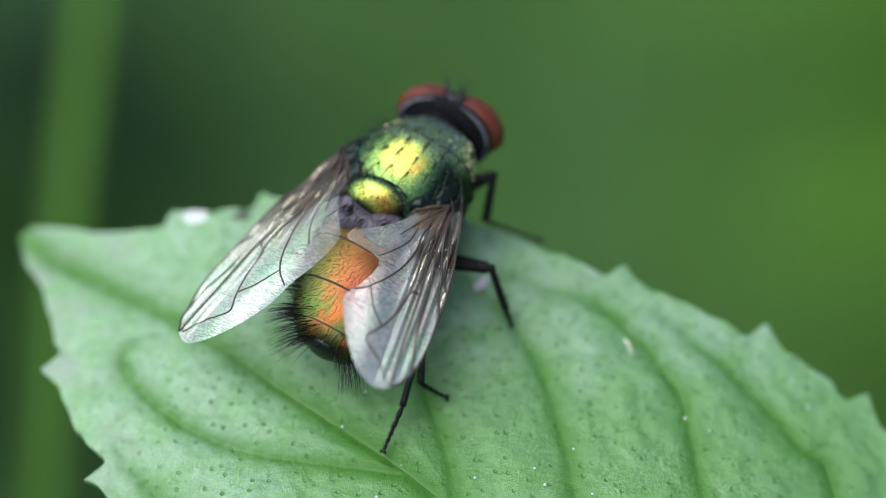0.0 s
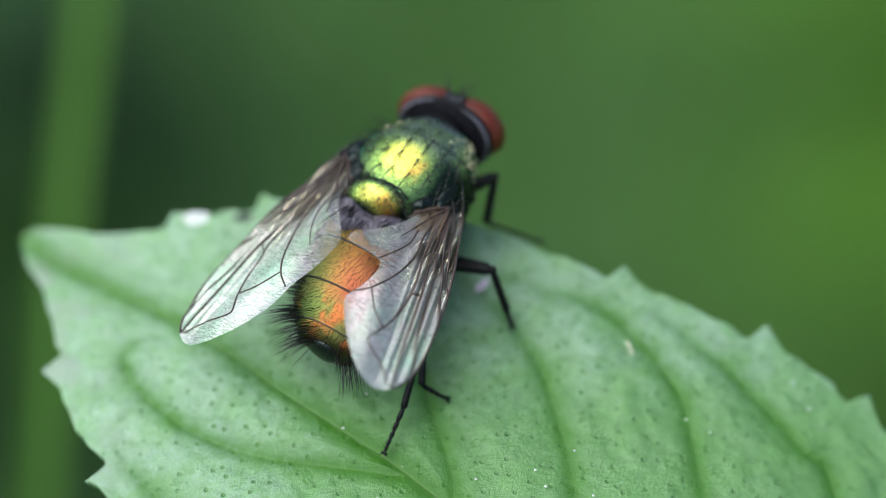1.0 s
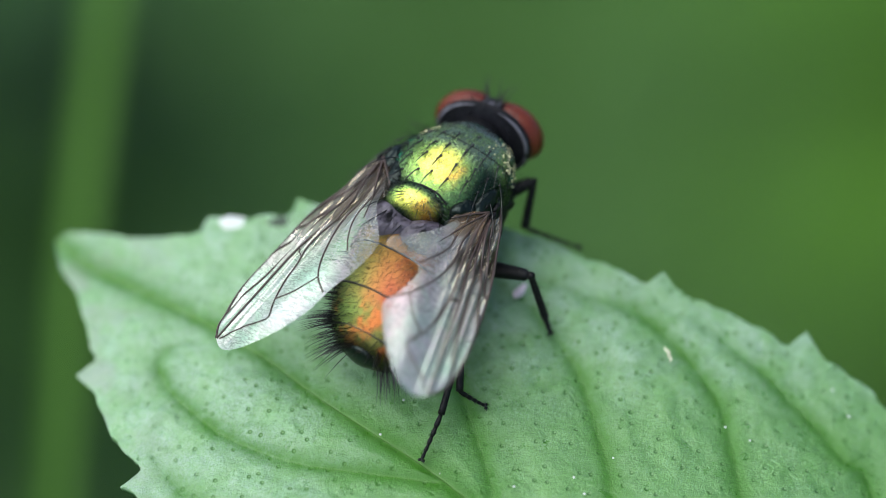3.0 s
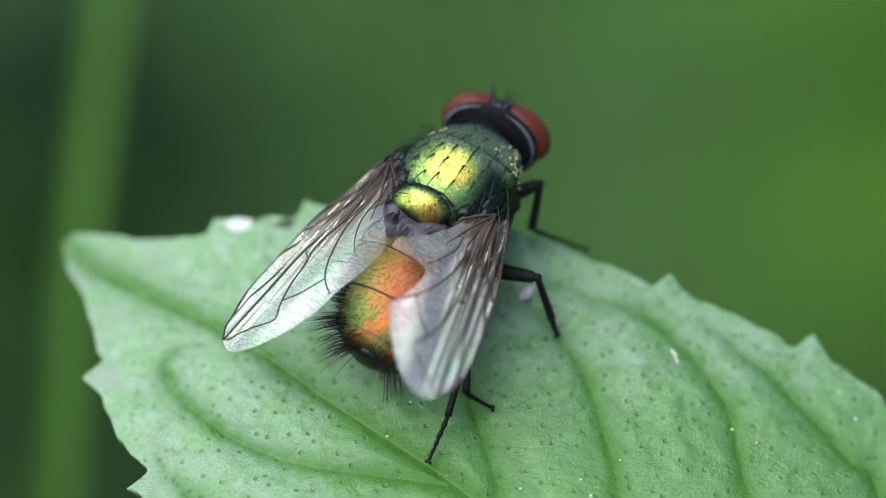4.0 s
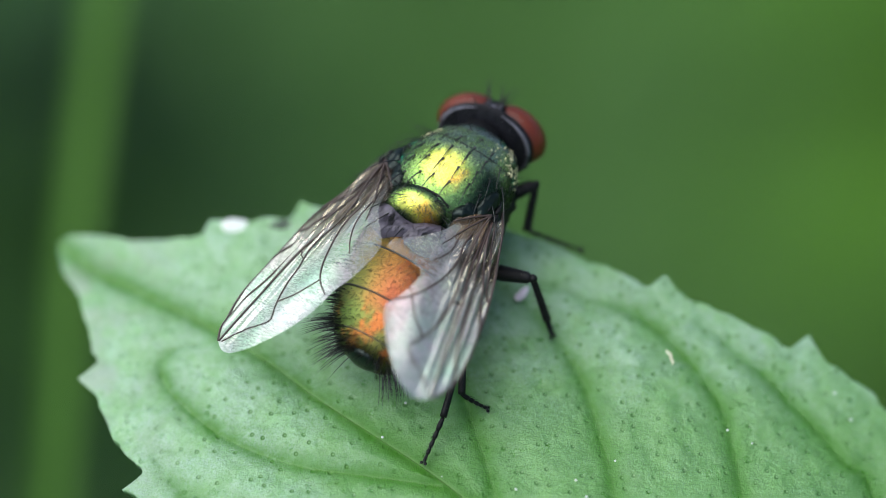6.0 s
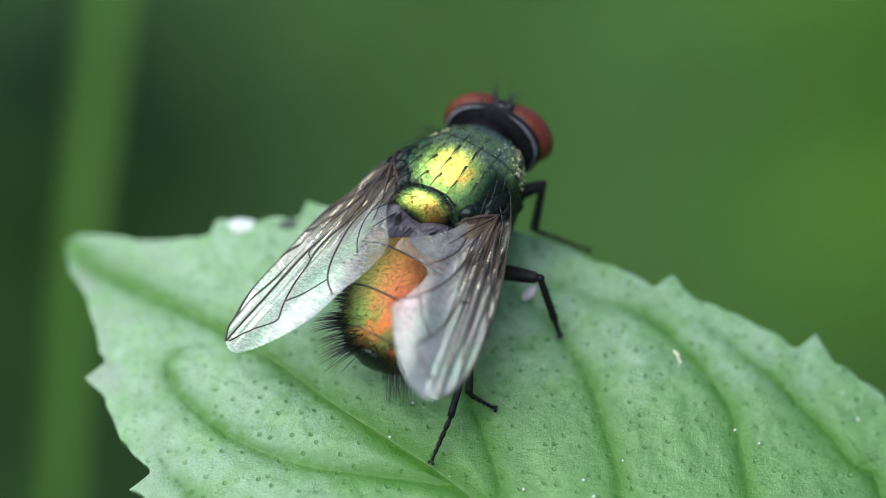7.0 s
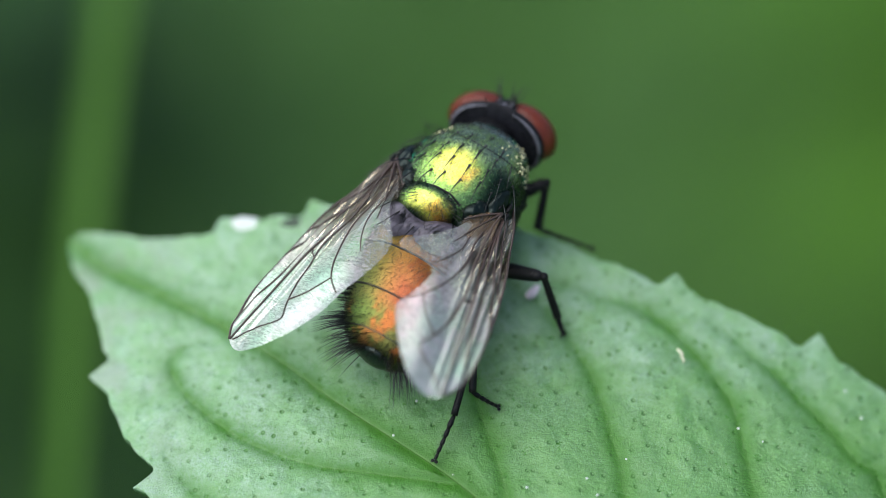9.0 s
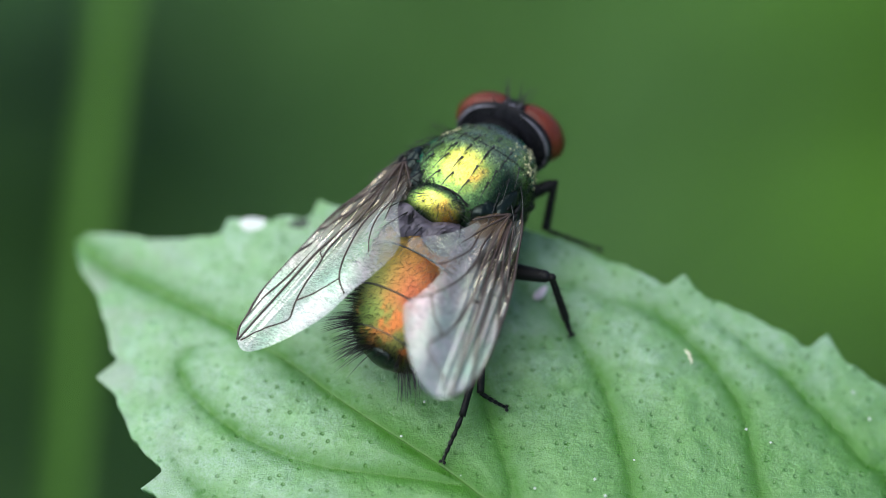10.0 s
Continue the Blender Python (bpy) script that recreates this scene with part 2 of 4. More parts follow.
def wing_material():
    """A thin film: mostly clear, with a wrinkled sheen that mirrors the sky, and brown pigment towards the root."""
    k = Mat("wing_membrane")
    t = k.t
    stain = t.nodes.new("ShaderNodeAttribute")
    stain.attribute_name = "pigment"
    thin = t.nodes.new("ShaderNodeAttribute")
    thin.attribute_name = "thinness"
    base = k.math("MULTIPLY", stain.outputs["Fac"], k.span(k.noise(2.0, 3), 0.25, 0.6, 0.75, 1.0))
    clear = k.math("SUBTRACT", 1.0, k.math("MULTIPLY", thin.outputs["Fac"], 0.62))
    film = k.ramp(k.noise(1.1, 3, 0.6, None, 0.6), (0.30, (0.66, 0.95, 0.76)), (0.46, (0.86, 0.97, 0.86)), (0.58, (0.97, 0.84, 0.91)), (0.72, (0.76, 0.92, 0.92)))
    # fine wrinkles that run across the veins, in patches
    wrinkle = k.noise(8, 2, 0.6, (3.2, 0.6, 1.0), 1.4)
    patch = k.span(k.noise(1.5, 2), 0.38, 0.58, 0.45, 1.0)
    glossy = t.nodes.new("ShaderNodeBsdfGlossy")
    k.link(k.span(base, 0.2, 0.9, 0.35, 0.16), glossy.inputs["Roughness"])
    k.link(k.mix(base, film, (0.86, 0.72, 0.52)), glossy.inputs["Color"])
    bump = t.nodes.new("ShaderNodeBump")
    bump.inputs["Strength"].default_value, bump.inputs["Distance"].default_value = 0.8, 0.00003
    k.link(wrinkle, bump.inputs["Height"])
    k.link(bump.outputs[0], glossy.inputs["Normal"])
    see = t.nodes.new("ShaderNodeBsdfTransparent")
    k.link(k.mix(base, (0.95, 0.96, 0.95), (0.34, 0.22, 0.14)), see.inputs["Color"])
    body = t.nodes.new("ShaderNodeBsdfDiffuse")
    k.link(k.mix(base, (0.88, 0.90, 0.90), (0.034, 0.020, 0.013)), body.inputs["Color"])
    glow = t.nodes.new("ShaderNodeBsdfTranslucent")
    k.link(k.mix(base, (0.86, 0.88, 0.88), (0.20, 0.12, 0.08)), glow.inputs["Color"])
    both = t.nodes.new("ShaderNodeMixShader")
    both.inputs[0].default_value = 0.45
    k.link(body.outputs[0], both.inputs[1]), k.link(glow.outputs[0], both.inputs[2])
    one = t.nodes.new("ShaderNodeMixShader")
    k.link(k.math("MULTIPLY", k.span(base, 0.0, 1.0, 0.23, 0.60), clear), one.inputs[0])
    k.link(see.outputs[0], one.inputs[1]), k.link(both.outputs[0], one.inputs[2])
    two = t.nodes.new("ShaderNodeMixShader")
    grain = k.math("ADD", 1.0, k.math("MULTIPLY", patch, k.span(wrinkle, 0.42, 0.58, -0.75, 0.40)))
    sheen = k.math("MULTIPLY", k.math("MULTIPLY", k.span(base, 0.0, 1.0, 0.35, 0.09), grain), clear)
    # flat strips between the folded veins mirror the sky more fully
    strip = k.math("MULTIPLY", k.span(k.noise(1.5, 2, 0.5, (0.10, 4.2, 1.0)), 0.52, 0.60), k.span(base, 0.15, 0.55))
    sheen = k.math("ADD", sheen, k.math("MULTIPLY", strip, 0.36), True)
    k.link(sheen, two.inputs[0])
    k.link(one.outputs[0], two.inputs[1]), k.link(glossy.outputs[0], two.inputs[2])
    k.link(two.outputs[0], k.out.inputs[0])
    return k.m


def ground_material():
    k = Mat("grassy_ground")
    c = k.ramp(k.noise(0.006, 4), (0.35, (0.045, 0.135, 0.022)), (0.65, (0.075, 0.190, 0.030)))
    c = k.mix(k.span(k.noise(0.08, 4), 0.45, 0.7, 0, 0.5), c, (0.035, 0.045, 0.020))
    k.set(color=c, rough=0.8, spec=0.2)
    k.bump(k.noise(0.3, 4), 6.0, 0.8)
    return k.m


def foliage(name, a, b):
    k = Mat(name)
    k.set(color=k.ramp(k.noise(0.05, 4), (0.3, a), (0.7, b)), rough=0.6, spec=0.12)
    k.bump(k.noise(0.4, 3), 0.4, 0.6)
    return k.m


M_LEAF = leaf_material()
M_THORAX = thorax_material()
M_SHIELD = thorax_material("golden_shield", True)
M_ABDOMEN = abdomen_material()
M_EYE = eye_material()
M_WING = wing_material()
M_BLACK = plain("black_cuticle", (0.007, 0.007, 0.008), 0.5, 0.15)
M_GLINT = plain("black_green_cuticle", (0.006, 0.013, 0.011), 0.30, 0.5, 0.6)
M_DUSK = plain("dusted_black_cuticle", (0.008, 0.008, 0.011), 0.55, 0.12)
M_HAIR = plain("black_bristle", (0.008, 0.008, 0.009), 0.35, 0.5)
M_AMBER = plain("brown_membrane", (0.165, 0.105, 0.060), 0.22, 0.8)
M_UMBER = plain("dark_brown_membrane", (0.060, 0.042, 0.030), 0.30, 0.6)
M_UMBER.node_tree.nodes["Principled BSDF"].inputs["Alpha"].default_value = 0.40
M_AMBER.node_tree.nodes["Principled BSDF"].inputs["Alpha"].default_value = 0.45
M_VEIN = plain("brown_vein", (0.045, 0.028, 0.024), 0.4, 0.5)
M_SILVER = plain("silvery_dusting", (0.105, 0.10, 0.125), 0.6, 0.4)
M_SCALE = plain("pale_membrane", (0.075, 0.064, 0.088), 0.5, 0.4)
M_POLLEN = plain("pollen", (0.62, 0.58, 0.36), 0.7, 0.3)
M_WHITE = plain("white_droppings", (0.54, 0.57, 0.55), 0.5, 0.4, scale=3.0, vary=0.12)
M_HUSK = plain("dry_husk", (0.50, 0.49, 0.36), 0.6, 0.3)
M_PETAL = plain("pink_petal", (0.58, 0.50, 0.55), 0.6, 0.3)
M_DARK_PATCH = plain("dark_grey_green", (0.06, 0.085, 0.06), 0.7, 0.3)
M_GROUND = ground_material()
M_STEM = foliage("green_stem", (0.041, 0.108, 0.014), (0.051, 0.126, 0.017))
M_GRASS = foliage("grass_blades", (0.082, 0.178, 0.056), (0.112, 0.230, 0.068))
M_BROAD = foliage("broad_leaf", (0.042, 0.112, 0.011), (0.050, 0.128, 0.013))
# broad leaf again, its colour darkened to stand for background shade
M_SHADE = foliage("shade_dark_leaf", (0.025, 0.066, 0.018), (0.032, 0.080, 0.021))

MM = 0.001


# ---- mesh helpers: all shapes are given in millimetres ----
def build(name, verts, faces, material, smooth=True):
    me = bpy.data.meshes.new(name)
    me.from_pydata([tuple(float(c) * MM for c in v) for v in verts], [], [tuple(f) for f in faces])
    me.materials.append(material)
    if smooth:
        me.polygons.foreach_set("use_smooth", [True] * len(me.polygons))
    me.update()
    return me


def part(name, shape, material, parent, label=""):
    ob = new(name, build(name, shape[0], shape[1], material))
    ob.parent = parent
    if label:
        tagged(ob, label)
    return ob


def joined(*shapes):
    verts, faces = [], []
    for v, f in shapes:
        n = len(verts)
        verts += [tuple(p) for p in v]
        faces += [tuple(i + n for i in q) for q in f]
    return verts, faces


def curve(points, n):
    """n points along a smooth curve through the given ones (Catmull-Rom)."""
    p = np.array(points, float)
    p = np.vstack([2 * p[0] - p[1], p, 2 * p[-1] - p[-2]])
    t = np.linspace(0, len(p) - 3 - 1e-9, n)
    i = t.astype(int)
    u = (t - i)[:, None]
    a, b, c, d = p[i], p[i + 1], p[i + 2], p[i + 3]
    return 0.5 * (2 * b + (c - a) * u + (2 * a - 5 * b + 4 * c - d) * u ** 2 + (3 * b - a - 3 * c + d) * u ** 3)


def tube(path, radii, sides=8, flat=1.0):
    """A closed tube along a path, with its own radius at every point."""
    path = np.array(path, float)
    radii = np.broadcast_to(np.array(radii, float), (len(path),))
    tangent = np.gradient(path, axis=0)
    tangent /= np.linalg.norm(tangent, axis=1)[:, None] + 1e-12
    ref = np.array((0, 0, 1.0)) if abs(tangent[0][2]) < 0.9 else np.array((1.0, 0, 0))
    verts, faces = [], []
    for q, r, d in zip(path, radii, tangent):
        a = np.cross(d, ref)
        a /= np.linalg.norm(a) + 1e-12
        b = np.cross(a, d)
        for j in range(sides):
            w = 2 * math.pi * j / sides
            verts.append(q + r * (a * math.cos(w) + b * flat * math.sin(w)))
    for i in range(len(path) - 1):
        for j in range(sides):
            k = (j + 1) % sides
            faces.append((i * sides + j, i * sides + k, i * sides + sides + k, i * sides + sides + j))
    faces.append(tuple(range(sides))[::-1])
    faces.append(tuple(range(len(path) * sides - sides, len(path) * sides)))
    return verts, faces


def hair(root, way, length, thick, bend=(0, 0, 0), sides=5, n=5):
    """A tapering, bent bristle."""
    root, way, bend = np.array(root, float), np.array(way, float), np.array(bend, float)
    way = way / (np.linalg.norm(way) + 1e-12)
    t = np.linspace(0, 1, n)[:, None]
    path = root - way * 0.02 + way * length * t + bend * length * t ** 2
    return tube(path, thick * (1 - 0.92 * t[:, 0] ** 1.3), sides)


def ball(centre, radii, nu=28, nv=18, turn=None, power=1.0):
    verts, faces = [], []
    m = turn.to_3x3() if turn else Matrix.Identity(3)
    for i in range(nv + 1):
        a = math.pi * i / nv
        for j in range(nu):
            b = 2 * math.pi * j / nu
            p = Vector((radii[0] * math.sin(a) * math.cos(b), radii[1] * math.sin(a) * math.sin(b), radii[2] * math.cos(a)))
            verts.append(tuple(m @ p + Vector(centre)))
    for i in range(nv):
        for j in range(nu):
            k = (j + 1) % nu
            faces.append((i * nu + j, i * nu + k, i * nu + nu + k, i * nu + nu + j))
    return verts, faces


def loft(sections, n_along, n_round=56, power=2.2):
    """A body along x through sections (x, middle y, half width, top z, bottom z)."""
    s = curve(sections, n_along)
    verts, faces = [], []
    for x, y0, w, zt, zb in s:
        c, h = (zt + zb) / 2, (zt - zb) / 2
        for j in range(n_round):
            a = 2 * math.pi * j / n_round
            ca, sa = math.cos(a), math.sin(a)
            verts.append((x, y0 + w * math.copysign(abs(ca) ** (2 / power), ca), c + h * math.copysign(abs(sa) ** (2 / power), sa)))
    for i in range(len(s) - 1):
        for j in range(n_round):
            k = (j + 1) % n_round
            faces.append((i * n_round + j, i * n_round + k, i * n_round + n_round + k, i * n_round + n_round + j))
    faces.append(tuple(range(n_round)))
    faces.append(tuple(range((len(s) - 1) * n_round, len(s) * n_round))[::-1])
    return verts, faces


def on_loft(sections, x, a, power=2.2):
    """The point of a loft at x and angle a (radians from the left side over the top), and its outward way."""
    s = curve(sections, 400)
    order = np.argsort(s[:, 0])
    x0, w, zt, zb = (np.interp(x, s[order, 0], s[order, i]) for i in (1, 2, 3, 4))
    c, h = (zt + zb) / 2, (zt - zb) / 2
    ca, sa = math.cos(a), math.sin(a)
    p = np.array((x, x0 + w * math.copysign(abs(ca) ** (2 / power), ca), c + h * math.copysign(abs(sa) ** (2 / power), sa)))
    n = np.array((0, ca / max(w, 0.05), sa / max(h, 0.05)))
    return p, n / np.linalg.norm(n)


# ---- the ground and what grows behind ----
def make_ground():
    n = 64
    rings = [0.0, 300, 800, 2000, 6000, 20000, 80000, 300000]
    verts, faces = [(0, 0, 0)], []
    for r in rings[1:]:
        for j in range(n):
            a = 2 * math.pi * j / n
            verts.append((r * math.cos(a), r * math.sin(a), 0))
    for j in range(n):
        faces.append((0, 1 + j, 1 + (j + 1) % n))
    for i in range(len(rings) - 2):
        for j in range(n):
            k = (j + 1) % n
            faces.append((1 + i * n + j, 1 + (i + 1) * n + j, 1 + (i + 1) * n + k, 1 + i * n + k))
    ob = new("ground", build("ground", verts, faces, M_GROUND))
    tagged(ob, "dark green mossy ground far below the leaf", "ground", kind="structure")


def make_grass():
    rnd = random.Random(4)
    shapes = []
    for i in range(24000):
        x, y = rnd.gauss(0, 600), 640 + rnd.gauss(0, 600)
        tall, w = rnd.uniform(25, 85), rnd.uniform(1.5, 3.5)
        a, lean = rnd.uniform(0, 6.28), rnd.uniform(0.1, 0.7)
        dx, dy = math.cos(a), math.sin(a)
        px, py = -dy * w, dx * w
        v = []
        for t in (0, 0.5, 0.85):
            k = 1 - 0.5 * t
            cx, cy, cz = x + dx * lean * tall * t * t, y + dy * lean * tall * t * t, tall * t * (1 - 0.2 * lean * t)
            v += [(cx - px * k, cy - py * k, cz), (cx + px * k, cy + py * k, cz)]
        v.append((x + dx * lean * tall, y + dy * lean * tall, tall * (1 - 0.25 * lean)))
        shapes.append((v, [(0, 1, 3, 2), (2, 3, 5, 4), (4, 5, 6)]))
    ob = new("grass", build("grass", *joined(*shapes), M_GRASS))
    tagged(ob, "short green grass on the ground, far out of focus", "grass", kind="stuff")


def make_stalk(name, foot, top, r, material, label, sway=3.0):
    root = tagged(new(name), label, "stem")
    foot, top = np.array(foot, float), np.array(top, float)
    root.location = foot * MM
    t = np.linspace(0, 1, 24)[:, None]
    path = (top - foot) * t + np.hstack([sway * np.sin(t * 3.1), 0 * t, 0 * t])
    rad = r * (1 - 0.25 * t[:, 0]) * (1 + 0.08 * np.exp(-((t[:, 0] % 0.33 - 0.16) / 0.02) ** 2))
    part("stem", tube(path, rad, 16), material, root)
    return root


def make_grass_blade(path, halves):
    """A long blade of grass, folded along its midrib, with a sheath at the foot."""
    root = tagged(new("grass_blade"), "long light green grass blade, out of focus", "grass blade")
    p = curve(path, 80)
    half = np.interp(np.linspace(0, 1, 80), np.linspace(0, 1, len(halves)), halves)
    root.location = p[0] * MM
    p = p - p[0]
    verts, faces = [], []
    for q, w in zip(p, half):
        for j in range(9):
            e = j / 4 - 1
            verts.append((q[0] + e * w, q[1] - 0.30 * w * abs(e), q[2] + 0.25 * w * abs(e)))
    for i in range(79):
        for j in range(8):
            a = i * 9 + j
            faces.append((a, a + 1, a + 10, a + 9))
    part("blade", (verts, faces), M_STEM, root)
    part("midrib", tube(p[2:74] + np.array((0, 0.15, -0.12)), np.linspace(0.3, 0.06, 72), 8), M_STEM, root)
    part("sheath", tube(p[:14], np.linspace(1.5, 0.9, 14), 12), M_STEM, root)
    return root


def blade_shape(length, width, bend, n=24, m=10, fold=0.25, wave=0.0):
    """A broad leaf along y from its stalk, with a folded midrib, a drooping tip and a little thickness."""
    verts, faces = [], []
    for side in (0, -0.5):
        for i in range(n + 1):
            t = i / n
            w = width * 0.5 * math.sin(math.pi * min(1, t * 0.97 + 0.03) ** 0.8) ** 0.8
            for j in range(m + 1):
                s = 2 * j / m - 1
                z = fold * abs(s) * w - bend * t * t * length + wave * math.sin(9 * t + 2 * s) * abs(s) + side
                verts.append((s * w, t * length, z))
    q = (n + 1) * (m + 1)
    for i in range(n):
        for j in range(m):
            a = i * (m + 1) + j
            faces.append((a, a + 1, a + m + 2, a + m + 1))
            faces.append((q + a, q + a + m + 1, q + a + m + 2, q + a + 1))
    return verts, faces


def make_background_plant(name, foot, leaves, material, label):
    """A stem with broad leaves: each leaf (height on the stem, turn, pitch, length, width)."""
    root = tagged(new(name), label, "plant")
    root.location = [c * MM for c in foot]
    tall = max(h for h, *_ in leaves) + 8
    part("stem", tube([(2 * math.sin(z * 0.02), 0, z) for z in np.linspace(0, tall, 20)], np.linspace(3.2, 1.6, 20), 12), M_STEM, root)
    for h, turn, pitch, length, width in leaves:
        leaf = part("leaf", blade_shape(length, width, 0.22, wave=1.5), material, root)
        leaf.matrix_local = pose(2 * math.sin(h * 0.02) * MM, 0, h * MM, pitch, 0, turn)


make_ground()
make_grass()
grass_blade = make_grass_blade([(-40, -36, 0), (-32, -28, 150), (-21, -10, 300), (-13.4, 11.0, 367), (-12.3, 17.0, 377), (-11.6, 23.0, 383.6), (-11.0, 29.4, 387.2), (-10.7, 34.5, 389.3), (-10.5, 40, 391)],
                               (1.3, 1.3, 0.9, 0.52, 0.52, 0.50, 0.46, 0.42, 0.03))
make_background_plant("broad_leaved_plant", (104, 385, 0), [(135, 95, 5, 75, 60), (105, 60, 0, 85, 60), (150, 130, 12, 75, 48), (168, 92, 8, 78, 60), (90, 110, -5, 80, 55), (75, 80, -5, 80, 60)],
                      M_BROAD, "bright green broad-leaved plant, far out of focus")
# added plant whose dark colour stands for the shade at the left
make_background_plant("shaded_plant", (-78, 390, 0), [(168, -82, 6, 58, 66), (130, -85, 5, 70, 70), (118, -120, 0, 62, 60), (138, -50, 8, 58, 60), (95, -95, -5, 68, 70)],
                      M_SHADE, "broad-leaved plant coloured dark for the shade at the left, far out of focus")


# ---- the leaf that carries the fly ----
MIDRIB = [(-10.1, 1.4), (-9.06, 0.27), (-7.56, -0.82), (-6.06, -1.89), (-4.26, -3.26), (-2.76, -4.57), (-0.21, -6.49), (1.29, -7.8), (5, -11.11), (9, -14.31), (13, -17.19), (16.5, -20.33)]
FAR_EDGE = [(-10.1, 1.4), (-9.6, 1.51), (-8.76, 1.22), (-7.5, 0.79), (-6.2, 0.87), (-4.5, 1.11), (-3, 1.27), (-1.2, 1.35), (0.5, 1.12), (2.5, 0.45), (5, -0.59), (7.7, -1.6), (9.6, -2.43),
            (11.6, -3.5), (14, -5.83), (16.5, -9.83), (17.8, -14.83), (16.5, -20.33)]
NEAR_EDGE = [(-10.1, 1.4), (-9.95, 0.47), (-9.5, -0.39), (-9.15, -1.5), (-8.95, -2.9), (-8.72, -4.11), (-8.15, -5.43), (-7.5, -6.56), (-7.3, -7.66), (-6.7, -8.99), (-5.4, -11.05), (-3, -13.98),
             (1, -18), (6, -21.04), (11, -22.09), (16.5, -20.33)]
# teeth: place of the tip, how far it stands out
FAR_TEETH = [(-5.85, 0.88, 0.38), (-3.4, 1.21, 0.36), (6.05, -0.99, 0.42), (9.76, -2.5, 0.60), (12.35, -4.08, 0.50), (14.4, -6.33, 0.6), (16, -8.83, 0.6)]
NEAR_TEETH = [(-8.92, -3.11, 0.42), (-7.5, -6.64, 0.58), (-7, -8.48, 0.55), (-5.9, -10.33, 0.5)]
SECONDARY = [
    [(3, -9.39), (1.74, -8.12), (1.59, -7.06), (1.29, -6), (0.99, -4.93), (0.54, -3.7), (-0.6, -2.2), (-2.2, -1)],
    [(6.4, -12.2), (4.89, -8.04), (4.59, -6.46), (4.21, -4.88), (3.84, -3.66), (3.24, -2.63), (2.3, -1.5), (0.6, -0.4)],
    [(9.8, -14.89), (8.19, -7.73), (7.89, -6), (7.51, -4.27), (6.24, -2.5), (5.34, -1.78), (4.14, -1.39), (2.94, -1.03)],
    [(13, -17.19), (11.64, -7.1), (10.74, -5.59), (9.69, -4.34), (8.79, -3.4), (7.89, -2.64), (7.14, -1.93)],
    [(0.24, -7.02), (-1.56, -6.74), (-3.36, -6.43), (-5.01, -5.68), (-6.21, -4.65), (-6.96, -3.67), (-7.11, -2.93), (-6.51, -2.58), (-5.61, -2.6)],
    [(3.2, -9.49), (-1.5, -9.3), (-3.6, -8.86), (-5.46, -7.93), (-6.21, -7.31), (-6.81, -6.52), (-7.26, -5.73)],
]


def leaf_bend(x, y):
    """The leaf's large form: nearly flat, its tip drooping, its near part sinking a little."""
    return -0.025 * np.maximum(0, -x - 2) ** 2 - 0.016 * np.clip(x - 2, 0, 11) ** 2 - 0.012 * np.maximum(0, -y - 8) ** 2


def away_from(points, line, fade=0.0):
    """Distances of points from a smooth line, all in the plane; fade lets the line's outer end run out."""
    line = curve(line, 60)
    best = np.full(len(points), 1e9)
    for i, (a, b) in enumerate(zip(line[:-1], line[1:])):
        d = b - a
        t = np.clip(((points - a) @ d) / (d @ d + 1e-12), 0, 1)
        best = np.minimum(best, np.hypot(*(points - a - t[:, None] * d).T) + fade * max(0.0, i / 59 - 0.65))
    return best


def toothed(edge, teeth, outward, n):
    """An edge with forward-pointing teeth: steep towards the tip, drawn out towards the base."""
    line = curve(edge, n)
    tangent = np.gradient(line, axis=0)
    tangent /= np.linalg.norm(tangent, axis=1)[:, None]
    normal = np.stack([-tangent[:, 1], tangent[:, 0]], 1) * outward
    run = np.concatenate([[0], np.cumsum(np.hypot(*np.diff(line, axis=0).T))])
    rnd = np.random.RandomState(3)
    push = 0.024 * np.interp(run, np.arange(0, run[-1] + 1, 0.22), rnd.randn(len(np.arange(0, run[-1] + 1, 0.22))))
    pull = np.zeros(n)
    for x, y, h in teeth:
        at = run[np.argmin((line[:, 0] - x) ** 2 + (line[:, 1] - y) ** 2)]
        d = run - at
        tooth = np.where(d < 0, np.clip(1 + d / 0.30, 0, 1) ** 0.9, np.clip(1 - d / 0.80, 0, 1) ** 1.3)
        push += h * tooth - 0.12 * np.exp(-((d + 0.45) / 0.3) ** 2)
        pull += -0.10 * h * tooth
    fade = np.clip(np.minimum(run, run[-1] - run) / 0.6, 0, 1)
    return line + normal * (push * fade)[:, None] + tangent * (pull * fade)[:, None]


